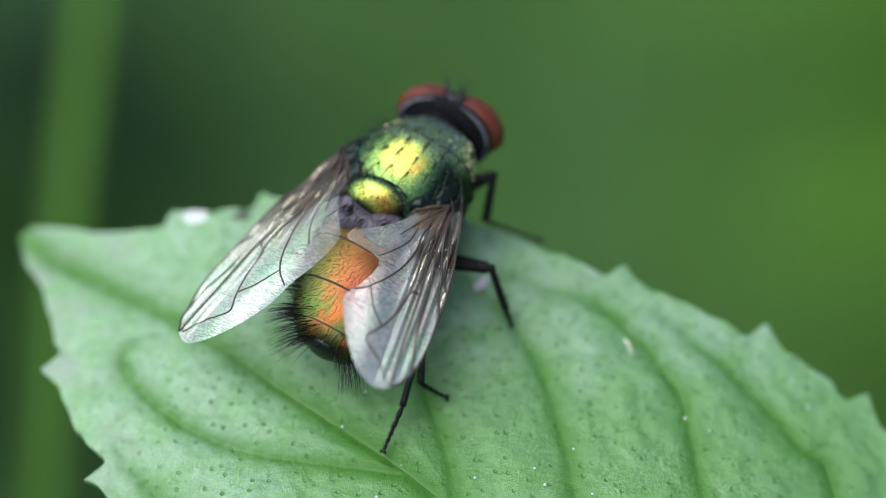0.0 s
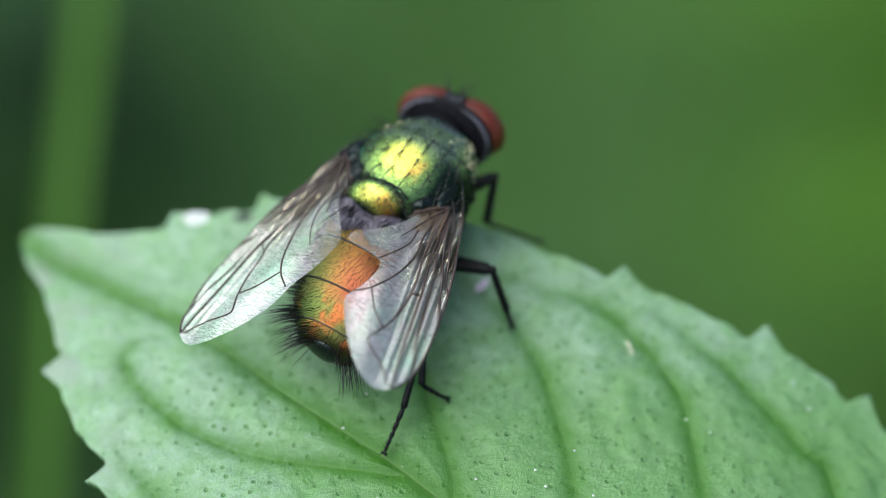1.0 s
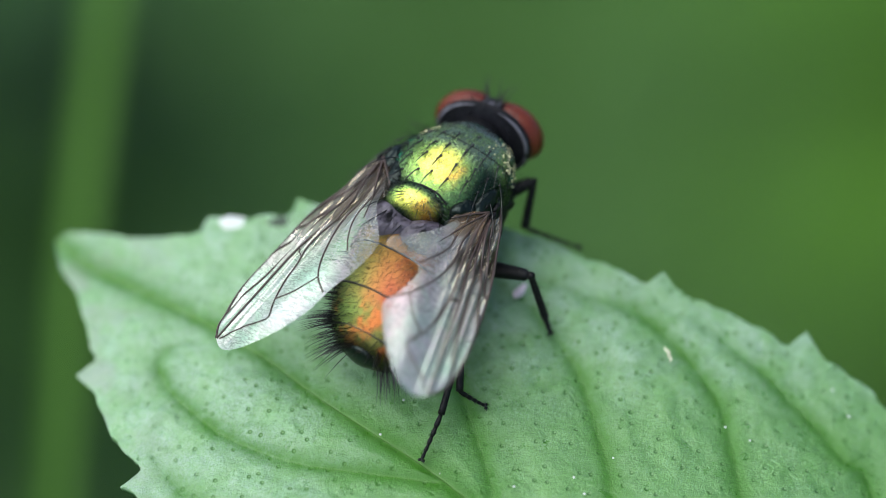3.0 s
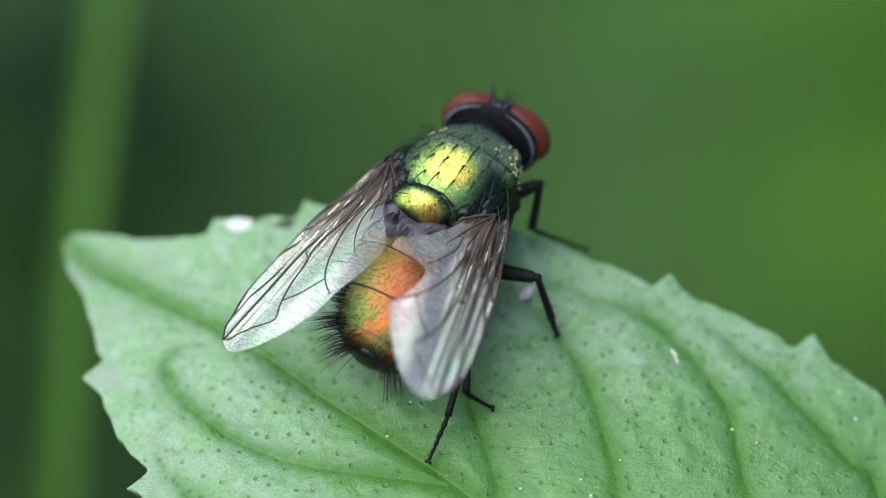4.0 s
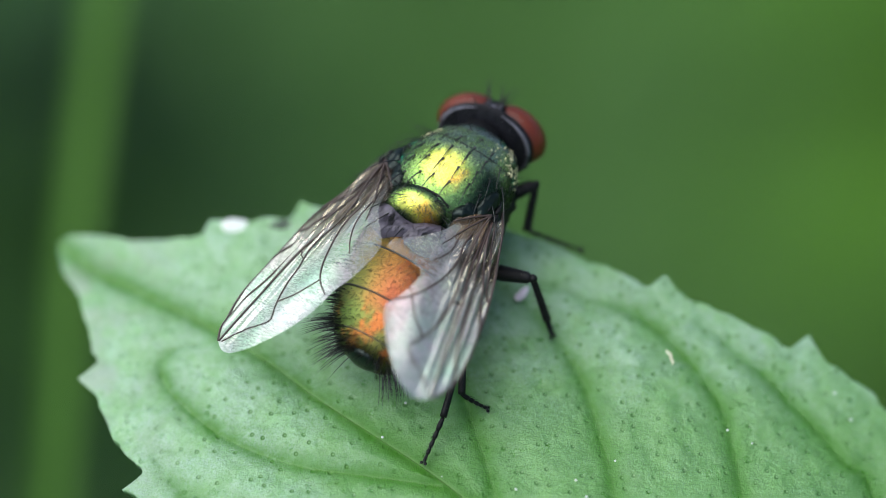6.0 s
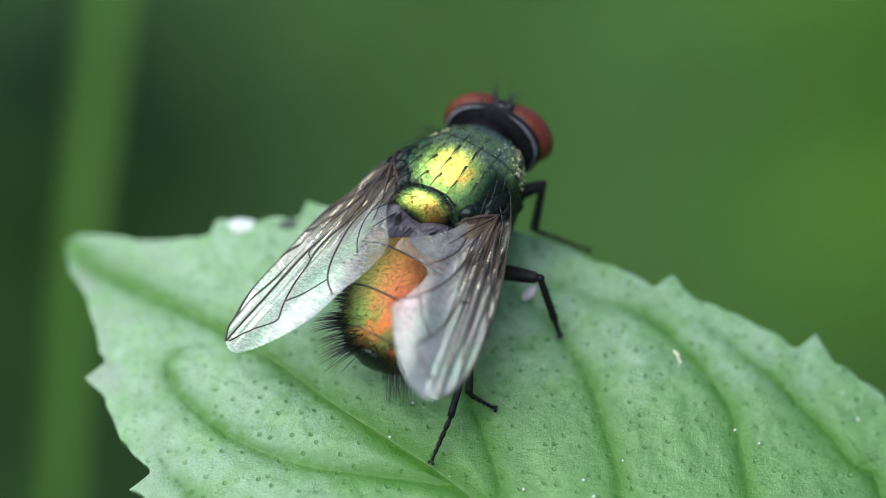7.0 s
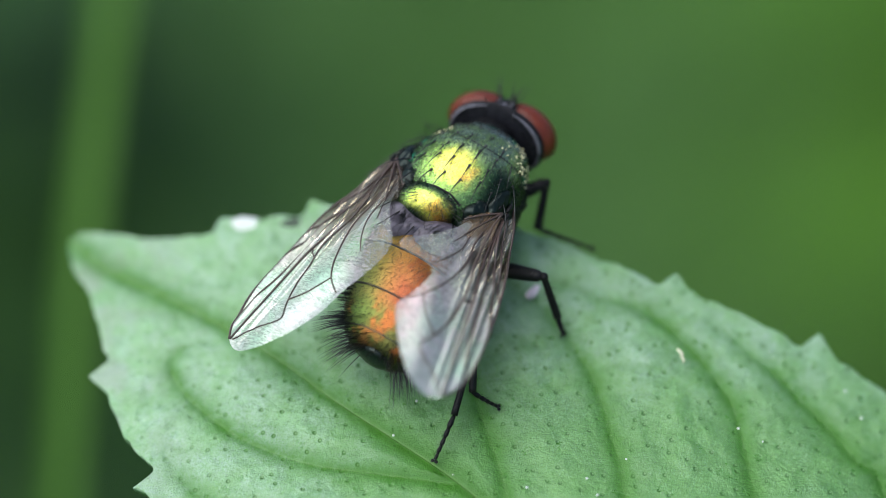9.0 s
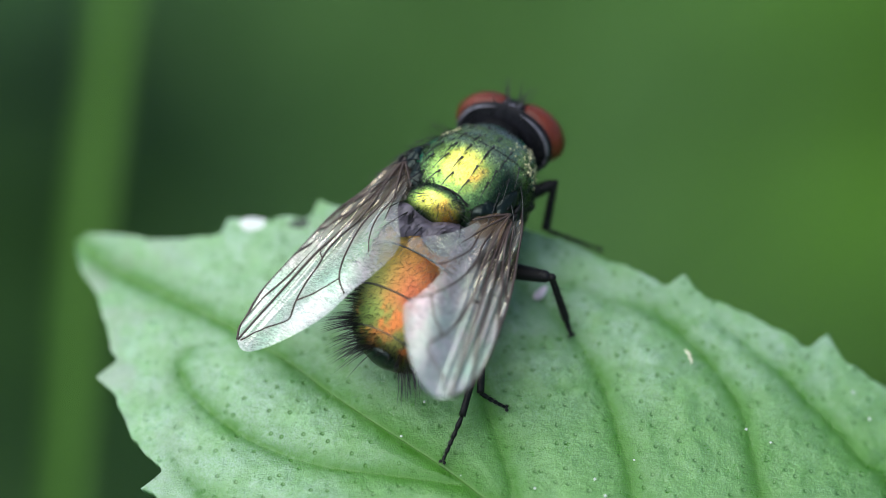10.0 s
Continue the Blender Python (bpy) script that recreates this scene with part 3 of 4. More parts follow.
def make_leaf():
    root = tagged(new("leaf"), "pale green toothed leaf with sunken veins and oil-gland dots", "leaf")
    root.matrix_world = LEAF
    n, m = 520, 150
    rib = curve(MIDRIB, n)
    verts, faces = [], []
    for edge, teeth, out in ((FAR_EDGE, FAR_TEETH, 1), (NEAR_EDGE, NEAR_TEETH, -1)):
        rim = toothed(edge, teeth, out, n)
        v = np.linspace(0, 1, m)[None, :, None]
        p = (rib[:, None, :] * (1 - v) + rim[:, None, :] * v).reshape(-1, 2)
        base = len(verts)
        verts += [tuple(q) for q in p]
        for i in range(n - 1):
            for j in range(m - 1):
                a = base + i * m + j
                q = (a, a + m, a + m + 1, a + 1)
                faces.append(q if out > 0 else q[::-1])
    p = np.array(verts)
    d_mid = away_from(p, MIDRIB)
    d_sec = np.min([away_from(p, s, 1.2) for s in SECONDARY], axis=0)
    valley = np.maximum(0.9 * np.exp(-np.hypot(d_sec, 0.08) / 0.25 + 0.32), np.exp(-np.hypot(d_mid, 0.08) / 0.28 + 0.28))
    wide = np.maximum(np.exp(-d_sec / 0.75), np.exp(-d_mid / 0.85))
    near = np.minimum(d_mid, d_sec)
    lumps = np.array([noise.noise((x * 1.1, y * 1.1, 0)) + 0.5 * noise.noise((x * 2.7, y * 2.7, 3)) for x, y in p])
    z = leaf_bend(p[:, 0], p[:, 1]) + 0.02 - 0.07 * valley - 0.15 * wide + 0.070 * lumps * np.clip(near / 0.5, 0, 1)
    top = np.column_stack([p, z])
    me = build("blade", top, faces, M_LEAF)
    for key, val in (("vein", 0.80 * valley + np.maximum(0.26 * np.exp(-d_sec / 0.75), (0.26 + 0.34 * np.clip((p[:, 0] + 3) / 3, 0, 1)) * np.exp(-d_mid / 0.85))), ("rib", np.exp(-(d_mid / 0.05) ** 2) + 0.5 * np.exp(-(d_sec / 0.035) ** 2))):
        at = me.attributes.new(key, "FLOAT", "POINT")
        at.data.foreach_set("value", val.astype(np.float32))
    blade = new("blade", me)
    blade.parent = root
    thick = blade.modifiers.new("thickness", "SOLIDIFY")
    thick.thickness, thick.offset = 0.00022, -1.0
    t = np.linspace(0, 1, 30)
    path = np.column_stack([16.3 + 9 * t, -20.2 - 8.1 * t, -3.8 - 10.4 * t ** 1.5])
    part("leaf_stalk", tube(path, 0.7 + 0.1 * t, 10), M_STEM, root)
    return root


leaf = make_leaf()
make_stalk("plant", (26, -32, 0), (25.3, -20, 387), 1.6, M_STEM, "green plant stem that carries the toothed leaf", 0.0)


# ---- the fly ----
FLY = LEAF @ Matrix.Translation((0.39 * MM, 0.425 * MM, 0)) @ pose(0, 0, 0, 0, 0, 58)
fly = tagged(new("fly"), "metallic green and copper fly with clear wings resting on the leaf", "fly")
fly.matrix_world = FLY

THORAX = [(-1.45, 0.05, 0.55, 2.55, 1.75), (-1.25, 0.05, 0.95, 2.95, 1.45), (-0.9, 0.04, 1.32, 3.38, 1.1), (-0.3, 0.02, 1.57, 3.64, 0.9), (0.4, -0.06, 1.56, 3.70, 0.85), (0.85, -0.13, 1.39, 3.60, 0.9),
          (1.25, -0.17, 1.20, 3.42, 1.05), (1.6, -0.15, 0.98, 3.18, 1.3), (1.82, -0.10, 0.70, 2.86, 1.6), (1.90, -0.05, 0.36, 2.5, 1.8)]
ABDOMEN = [(-1.2, 0.0, 0.85, 2.45, 1.5), (-1.6, -0.06, 1.2, 2.75, 1.2), (-2.2, -0.19, 1.40, 2.90, 1.0), (-3.0, -0.36, 1.48, 2.96, 0.88), (-3.7, -0.49, 1.46, 2.86, 0.82), (-4.4, -0.60, 1.30, 2.62, 0.85),
           (-4.92, -0.67, 0.98, 2.30, 1.02), (-5.16, -0.70, 0.64, 2.00, 1.24), (-5.28, -0.71, 0.18, 1.70, 1.46)]


def cut(sections, a, b, n=9, grow=0.0):
    """The stretch of a body between two x."""
    s = curve(sections, 600)
    o = np.argsort(s[:, 0])
    rows = []
    for i, x in enumerate(np.linspace(a, b, n)):
        y0, w, zt, zb = (np.interp(x, s[o, 0], s[o, k]) for k in (1, 2, 3, 4))
        g = grow * (i / (n - 1))
        rows.append((x, y0, w + g, zt + g, zb - g))
    return rows


def rough_ball(centre, radii, seed):
    """A lumpy plate: a ball with uneven swellings."""
    v, f = ball((0, 0, 0), radii, 30, 20)
    out = []
    for p in v:
        k = 1 + 0.35 * noise.noise((p[0] * 3.1 + seed, p[1] * 3.1, p[2] * 3.1)) + 0.12 * noise.noise((p[0] * 9 + seed, p[1] * 9, p[2] * 9))
        out.append(tuple(c * k + o for c, o in zip(p, centre)))
    return out, f


def make_thorax():
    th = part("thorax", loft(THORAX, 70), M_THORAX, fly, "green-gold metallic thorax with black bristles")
    # the suture across the back: a fine dark furrow line
    line = [on_loft(THORAX, 0.82 + 0.10 * math.cos(a * 2) , a)[0] for a in np.linspace(0.35, math.pi - 0.35, 40)]
    part("suture", tube(line, 0.012, 6), M_BLACK, th)
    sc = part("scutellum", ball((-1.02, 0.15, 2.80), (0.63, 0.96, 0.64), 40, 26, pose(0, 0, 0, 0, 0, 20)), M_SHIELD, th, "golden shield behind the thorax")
    rim = []
    for y in np.linspace(-0.62, 1.0, 40):
        x = -0.86 - 0.48 * max(0.0, y - 0.10) ** 1.5 - 0.5 * max(0.0, -0.30 - y) ** 1.5
        g = min((abs(on_loft(THORAX, x, e)[0][1] - y), e) for e in np.linspace(0.2, math.pi - 0.2, 80))[1]
        p, n = on_loft(THORAX, x, g)
        rim.append(p + n * 0.02)
    part("furrow", tube(rim, 0.028, 8), M_BLACK, th)
    # sides, wing bases and collar
    for side in (1, -1):
        part("pleuron", rough_ball((0.0, side * 1.15, 1.75), (1.25, 0.52, 0.85), side * 3.0), M_BLACK, th)
        part("wing_root", rough_ball((-0.35, side * 1.48, 2.62), (0.55, 0.30, 0.26), side * 5.0), M_GLINT, th)
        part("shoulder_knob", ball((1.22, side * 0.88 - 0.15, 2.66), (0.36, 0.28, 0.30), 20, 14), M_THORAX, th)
        for x, y, z, a, b, c in ((-0.72, 1.00, 3.02, 0.44, 0.30, 0.26), (-0.20, 1.36, 2.90, 0.46, 0.24, 0.28), (-1.10, 0.95, 2.62, 0.30, 0.34, 0.30), (0.35, 1.40, 2.45, 0.45, 0.16, 0.34)):
            part("side_plate", rough_ball((x, side * y, z), (a, b, c), x * 7 + side), M_GLINT, th)
    # rows of large bristles
    rnd = random.Random(8)
    for y, xs in ((0.12, (1.37, 0.92, 0.47, 0.03, -0.45)), (-0.34, (1.17, 0.78, 0.52, 0.01, -0.43)), (0.50, (1.27, 0.82, 0.37, -0.03, -0.54)), (0.90, (0.72, 0.28, -0.18, -0.64)),
                  (-0.80, (0.95, 0.60, 0.20, -0.19)), (1.22, (0.65, 0.15, -0.35, -0.75)), (-1.15, (0.75, 0.25, -0.20, -0.60)), (1.45, (0.45, 0.0, -0.40)), (-1.42, (0.40, -0.10))):
        for x in xs:
            a = min((abs(on_loft(THORAX, x, g)[0][1] - y), g) for g in np.linspace(0.15, math.pi - 0.15, 90))[1]
            p, n = on_loft(THORAX, x, a)
            length = rnd.uniform(0.46, 0.60) * (1.2 if x < -0.3 else 1.0) * (1.5 if abs(y) > 1.2 else 1.0)
            b = part("bristle", hair(p, n * (0.95 if abs(y) > 1.2 else 0.50) + np.array((-0.85, rnd.uniform(-0.08, 0.08), 0)), length * 1.35, 0.021, (-0.22, 0, -0.46), 6, 7), M_HAIR, th)
            part("socket", ball(p, (0.042, 0.042, 0.032), 8, 6), M_HAIR, b)
    for y in (-0.72, -0.45, 0.1, 0.62, 0.9):
        p = np.array((-1.02 - 0.74 * math.sqrt(max(0, 1 - ((y - 0.1) / 0.95) ** 2)), y, 2.98))
        part("bristle", hair(p, ((-0.9), (y - 0.1) * 0.5, 0.35), 1.5 if abs(y) < 0.8 else 0.9, 0.02, (-0.1, 0, -0.12)), M_HAIR, th)
    part("bristle", hair((-1.0, 0.1, 3.52), (-0.8, 0, 0.5), 0.4, 0.016, (-0.2, 0, -0.2)), M_HAIR, th)
    # fine hair over the back and round the shield
    fine = []
    for i in range(1700):
        x, a = rnd.uniform(-1.0, 1.6), rnd.uniform(0.25, math.pi - 0.25)
        p, n = on_loft(THORAX, x, a)
        fine.append(hair(p, n * 0.5 + np.array((-0.8, 0, 0)), rnd.uniform(0.12, 0.20), 0.0048, (-0.1, 0, -0.1), 3, 3))
    for i in range(300):
        a, e = rnd.uniform(0, 2 * math.pi), rnd.uniform(0.45, 1.15)
        n = np.array((math.cos(a) * math.cos(e), math.sin(a) * math.cos(e), math.sin(e)))
        p = np.array((-1.02, 0.15, 2.80)) + n * np.array((0.63, 0.96, 0.64))
        fine.append(hair(p + n * 0.01, n * 0.30 + np.array((math.cos(a), math.sin(a), 0.10)), rnd.uniform(0.22, 0.36), 0.0085, (0, 0, -0.05), 3, 3))
    for i in range(420):
        s = rnd.choice((-1, 1))
        p = np.array((rnd.uniform(-1.1, 1.3), s * rnd.uniform(1.05, 1.62), rnd.uniform(1.9, 2.95)))
        fine.append(hair(p, (rnd.uniform(-0.9, 0.2), s * 0.7, rnd.uniform(0.0, 0.8)), rnd.uniform(0.18, 0.42), 0.007, (-0.2, 0, -0.1), 3, 4))
    tagged(part("fine_hair", joined(*fine), M_HAIR, th), kind="stuff")
    # pollen grains stuck to the shoulders
    for i in range(120):
        right = rnd.random() < 0.75
        x = rnd.gauss(1.22, 0.22) if right else rnd.gauss(1.0, 0.2)
        a = 1.57 + rnd.gauss(1.05, 0.30) if right else 1.57 - rnd.gauss(1.15, 0.15)
        p, n = on_loft(THORAX, min(1.7, max(0.2, x)), a)
        r = 0.012 + 0.028 * rnd.random() ** 2
        part("pollen_grain", ball(p + n * r * 0.7, (r, r * 0.8, r * 0.9), 8, 6), M_POLLEN, th)
    return th


def make_abdomen():
    ab = part("abdomen", loft(ABDOMEN, 40), M_BLACK, fly, "copper-red abdomen with green edges and a bristly end")
    cuts = (-1.3, -2.70, -3.92, -4.86, -5.27)
    for a, b in zip(cuts[:-1], cuts[1:]):
        te = part("tergite", loft(cut(ABDOMEN, a + 0.02, b, 12, 0.035), 26, 72), M_ABDOMEN, ab)
        edge = cut(ABDOMEN, b + 0.03, b - 0.02, 3, 0.0)[1]
        ring = [on_loft(ABDOMEN, b + 0.012, t)[0] * np.array((1, 1, 1)) for t in np.linspace(0.05, math.pi - 0.05, 48)]
        mid = np.array((b, edge[1], (edge[3] + edge[4]) / 2))
        if b > -5:
            part("margin", tube([mid + (q - mid) * 1.028 for q in ring], 0.024, 6), M_HAIR, te)
    part("tail_end", ball((-5.16, -0.69, 1.66), (0.19, 0.50, 0.40), 28, 18), M_GLINT, ab)
    rnd = random.Random(12)
    fine = []
    for row, x in enumerate(np.arange(-5.15, -1.85, 0.072)):
        for a in np.arange(0.1 + 0.025 * (row % 2), math.pi - 0.1, 0.050):
            p, n = on_loft(ABDOMEN, x + rnd.gauss(0, 0.03), a + rnd.gauss(0, 0.028))
            fine.append(hair(p + n * 0.045, n * 0.55 + np.array((-0.8, 0, 0)), rnd.uniform(0.09, 0.14), 0.0065, (-0.1, 0, -0.1), 3, 3))
    tagged(part("fine_hair", joined(*fine), M_HAIR, ab), kind="stuff")
    # long bristles along the sides, behind the last seams and round the end
    for i in range(240):
        s = 1 if i % 2 else -1
        a = math.pi / 2 + s * rnd.uniform(0.85, 1.85)
        if i % 7 == 0:
            x, length = -4.70 + rnd.uniform(-0.03, 0.02), rnd.uniform(0.6, 0.9)
        elif i % 7 < 3:
            x, length = rnd.uniform(-4.7, -3.2), rnd.uniform(0.22, 0.42)
        else:
            x, length = -5.20 + 0.6 * rnd.random() ** 1.4, rnd.uniform(0.5, 0.85)
            a = math.pi / 2 + s * rnd.uniform(0.3, 2.3)
        p, n = on_loft(ABDOMEN, x, a)
        back = 0.45 + 0.9 * max(0, (-x - 4.5))
        part("bristle", hair(p, n + np.array((-back, 0, 0.0)), length * 1.1, 0.014, (-0.12, 0, -0.22)), M_HAIR, ab)
    for i in range(46):
        a = rnd.uniform(-0.3, math.pi + 0.3)
        p, n = on_loft(ABDOMEN, rnd.uniform(-5.18, -4.95), a)
        part("bristle", hair(p, n * 0.8 + np.array((-0.8, 0, 0.0)), rnd.uniform(0.45, 0.80), 0.013, (-0.10, 0, -0.25)), M_HAIR, ab)
    for i in range(70):
        x, a = rnd.uniform(-5.0, -2.9), rnd.uniform(-0.1, 0.75)
        p, n = on_loft(ABDOMEN, x, a)
        part("bristle", hair(p, n + np.array((-0.5, 0, 0.0)), rnd.uniform(0.25, 0.5), 0.013, (-0.12, 0, -0.15)), M_HAIR, ab)
    return ab


def make_head():
    shell = ball((0.122, 0, -0.04), (0.222, 1.345, 1.10), 56, 36)
    hd = part("head", joined(shell, ball((0.47, 0, 0.06), (0.60, 0.70, 0.85), 44, 28)), M_DUSK, fly, "black head with large brick-red eyes")
    hd.matrix_local = pose(1.845 * MM, 0.0, 2.285 * MM, -1.3, 20.2, 7.8)
    for side in (1, -1):
        part("eye", ball((0.582, side * 0.666, 0.112), (0.571, 0.898, 0.695), 52, 34, pose(0, 0, 0, side * -27.2, 0, side * 4.5)), M_EYE, hd, "brick-red compound eye")
        ring = [(0.01, side * 1.255 * math.cos(t), -0.04 + 1.03 * math.sin(t)) for t in np.linspace(-0.55, 1.30, 30)]
        part("eye_rim", tube(ring, 0.060 * np.sin(np.linspace(0.15, 3.0, 30)), 10, 0.8), M_SILVER, hd, "silvery rim behind the eye")
        part("face_stripe", tube(curve([(0.22, side * 0.16, 0.86), (0.45, side * 0.17, 0.915), (0.75, side * 0.18, 0.80)], 14), 0.045 * np.sin(np.linspace(0.4, 2.9, 14)), 8), M_SILVER, hd)
        an = part("antenna", tube([(0.85, side * 0.14, 0.35), (1.03, side * 0.16, 0.3), (1.07, side * 0.17, 0.05), (1.05, side * 0.17, -0.15)], [0.06, 0.08, 0.09, 0.05], 8), M_BLACK, hd)
        part("arista", hair((1.07, side * 0.17, 0.1), (0.6, side * 0.9, 0.35), 0.6, 0.012), M_HAIR, an)
        for x, y, dx in ((0.10, 0.10, 0.2), (0.25, 0.10, 0.5), (0.0, 0.32, -0.3), (0.45, 0.28, 0.6), (0.6, 0.28, 0.8)):
            part("bristle", hair((x + 0.15, side * y, 0.84), (dx, side * 0.30, 0.8), 0.62, 0.018), M_HAIR, hd)
    part("ocelli", ball((0.30, 0, 0.875), (0.14, 0.14, 0.07), 14, 10), M_SILVER, hd)
    rnd = random.Random(5)
    for i in range(12):
        part("bristle", hair((0.30 + rnd.uniform(-0.2, 0.35), rnd.uniform(-0.22, 0.22), 0.86), (rnd.uniform(-0.2, 0.9), rnd.uniform(-0.5, 0.5), 0.9), rnd.uniform(0.4, 0.8), 0.017), M_HAIR, hd)
    fringe = []
    for i in range(260):
        a, k = rnd.uniform(-0.3, math.pi + 0.3), rnd.uniform(0.7, 1.0)
        fringe.append(hair((0.122 - 0.222 * math.sqrt(1 - 0.98 * k * k), 1.345 * k * math.cos(a), -0.04 + 1.10 * k * math.sin(a)), (-0.8, 0.5 * math.cos(a), 0.5 * math.sin(a)), rnd.uniform(0.1, 0.2), 0.006, (0, 0, 0), 3, 3))
    tagged(part("fine_hair", joined(*fringe), M_HAIR, hd), kind="stuff")
    part("neck", tube([(1.4, 0, 2.45), (1.9, 0, 2.45)], 0.62, 20), M_BLACK, fly)


def leg(points, radii, feet, seed, name="leg"):
    """A leg from hip to claws: thigh, shin and a jointed foot; bristles on the shin."""
    lg = part(name, tube([np.array(points[0]) + (np.array(points[1]) - np.array(points[0])) * u for u in (0, 0.1, 0.2, 0.3)], radii[0] * np.array((0.8, 1.0, 0.95, 0.6)), 12), M_BLACK, fly)
    hip, knee, ankle, toe = [np.array(q, float) for q in points]
    t = np.linspace(0, 1, 14)[:, None]
    swell = radii[0] * (0.75 + 0.4 * np.sin(np.pi * t[:, 0] ** 0.8)) * np.clip((1.06 - t[:, 0]) / 0.12, 0.5, 1)
    part("thigh", tube(hip + (knee - hip) * t, swell, 14), M_BLACK, lg)
    part("knee", ball(knee, (radii[0] * 0.62,) * 3, 14, 10), M_BLACK, lg)
    part("shin", tube(knee + (ankle - knee) * t, radii[1] * (0.85 + 0.25 * t[:, 0]), 12), M_BLACK, lg)
    rnd = random.Random(seed)
    way = ankle - knee
    for i in range(7):
        q = knee + way * rnd.uniform(0.15, 0.95)
        o = np.cross(way, (rnd.uniform(-1, 1), rnd.uniform(-1, 1), rnd.uniform(-1, 1)))
        o /= np.linalg.norm(o)
        part("spine", hair(q + o * radii[1] * 0.7, o + way / np.linalg.norm(way) * 0.9, rnd.uniform(0.16, 0.3), 0.012), M_HAIR, lg)
    fuzz = []
    for i in range(120):
        a, b = (hip, knee) if i % 3 == 0 else (knee, ankle) if i % 3 == 1 else (ankle, toe)
        w = (b - a) / np.linalg.norm(b - a)
        o = np.cross(w, (rnd.uniform(-1, 1), rnd.uniform(-1, 1), rnd.uniform(-1, 1)))
        o /= np.linalg.norm(o)
        q = a + (b - a) * rnd.uniform(0.1, 1.0) + o * radii[i % 3] * 0.85
        fuzz.append(hair(q, o * 0.8 + w, rnd.uniform(0.08, 0.15), 0.006, (0, 0, 0), 3, 3))
    tagged(part("fine_hair", joined(*fuzz), M_HAIR, lg), kind="stuff")
    n = 5
    cuts = np.linspace(0, 1, n + 1) ** 0.8
    sag = np.array((0, 0, -0.02))
    for i in range(n):
        a, b = ankle + (toe - ankle) * cuts[i] + sag * math.sin(math.pi * cuts[i]), ankle + (toe - ankle) * cuts[i + 1] + sag * math.sin(math.pi * cuts[i + 1])
        r = radii[2] * (1 - 0.08 * i)
        s = np.linspace(0, 1, 5)[:, None]
        part("foot_joint", tube(a + (b - a) * s, r * np.array((0.7, 0.85, 1.0, 1.05, 0.85)), 10), M_BLACK, lg)
    way = toe - ankle
    way /= np.linalg.norm(way)
    side = np.cross(way, (0, 0, 1.0))
    side /= np.linalg.norm(side) + 1e-9
    for s in (1, -1):
        part("claw", hair(toe, way * 0.7 + side * s * 0.7 + np.array((0, 0, 0.1)), 0.16, 0.022, (0, 0, -0.45)), M_HAIR, lg)
        part("pad", ball(toe + way * 0.05 + side * s * 0.05, (0.05, 0.05, 0.03), 10, 6), M_BLACK, lg)
    return lg


def make_legs():
    leg([(-1.1, -1.1, 1.0), (-0.75, -3.10, 1.60), (-1.02, -3.72, 0.45), (-1.14, -3.95, 0.06)], (0.19, 0.10, 0.075), 0, 1)
    leg([(0.9, -0.9, 1.3), (1.72, -1.68, 1.72), (0.90, -1.92, 0.75), (1.50, -3.22, 0.06)], (0.17, 0.11, 0.06), 0, 2)
    leg([(-0.9, -0.8, 1.1), (-3.0, -2.4, 1.7), (-4.24, -3.09, 0.7), (-3.94, -3.67, 0.06)], (0.18, 0.09, 0.065), 0, 3)
    leg([(-0.9, -0.4, 1.0), (-3.0, -2.5, 1.6), (-5.0, -3.0, 0.55), (-6.13, -3.13, 0.06)], (0.17, 0.085, 0.068), 0, 4)
    leg([(-0.2, 1.0, 1.2), (-0.4, 2.2, 1.7), (-0.9, 2.5, 0.4), (-1.5, 2.7, 0.06)], (0.18, 0.10, 0.075), 0, 5)
    leg([(0.9, 0.9, 1.3), (1.6, 1.5, 1.7), (1.5, 1.7, 0.7), (1.2, 2.1, 0.06)], (0.18, 0.11, 0.07), 0, 6)


# the wing in its own plane: share of its length, millimetres towards the hind edge
WING_EDGE = [(0.0, -0.12), (0.10, -0.30), (0.22, -0.44), (0.36, -0.57), (0.50, -0.65), (0.63, -0.67), (0.76, -0.63), (0.87, -0.52), (0.945, -0.31), (0.99, -0.05), (1.012, 0.31), (1.0, 0.68), (0.96, 1.03), (0.88, 1.40),
             (0.79, 1.72), (0.71, 1.94), (0.66, 1.98)]
WING_LOBE = {"whole": [(0.60, 2.02), (0.52, 2.18), (0.42, 2.27), (0.35, 2.15), (0.29, 1.65), (0.22, 1.10), (0.14, 0.80), (0.06, 0.50), (0.0, 0.25)],
             "notched": [(0.60, 1.73), (0.53, 1.50), (0.47, 1.42), (0.435, 1.62), (0.415, 2.1), (0.40, 2.45), (0.36, 2.46), (0.31, 1.95), (0.24, 1.30), (0.14, 0.85), (0.06, 0.50), (0.0, 0.25)]}
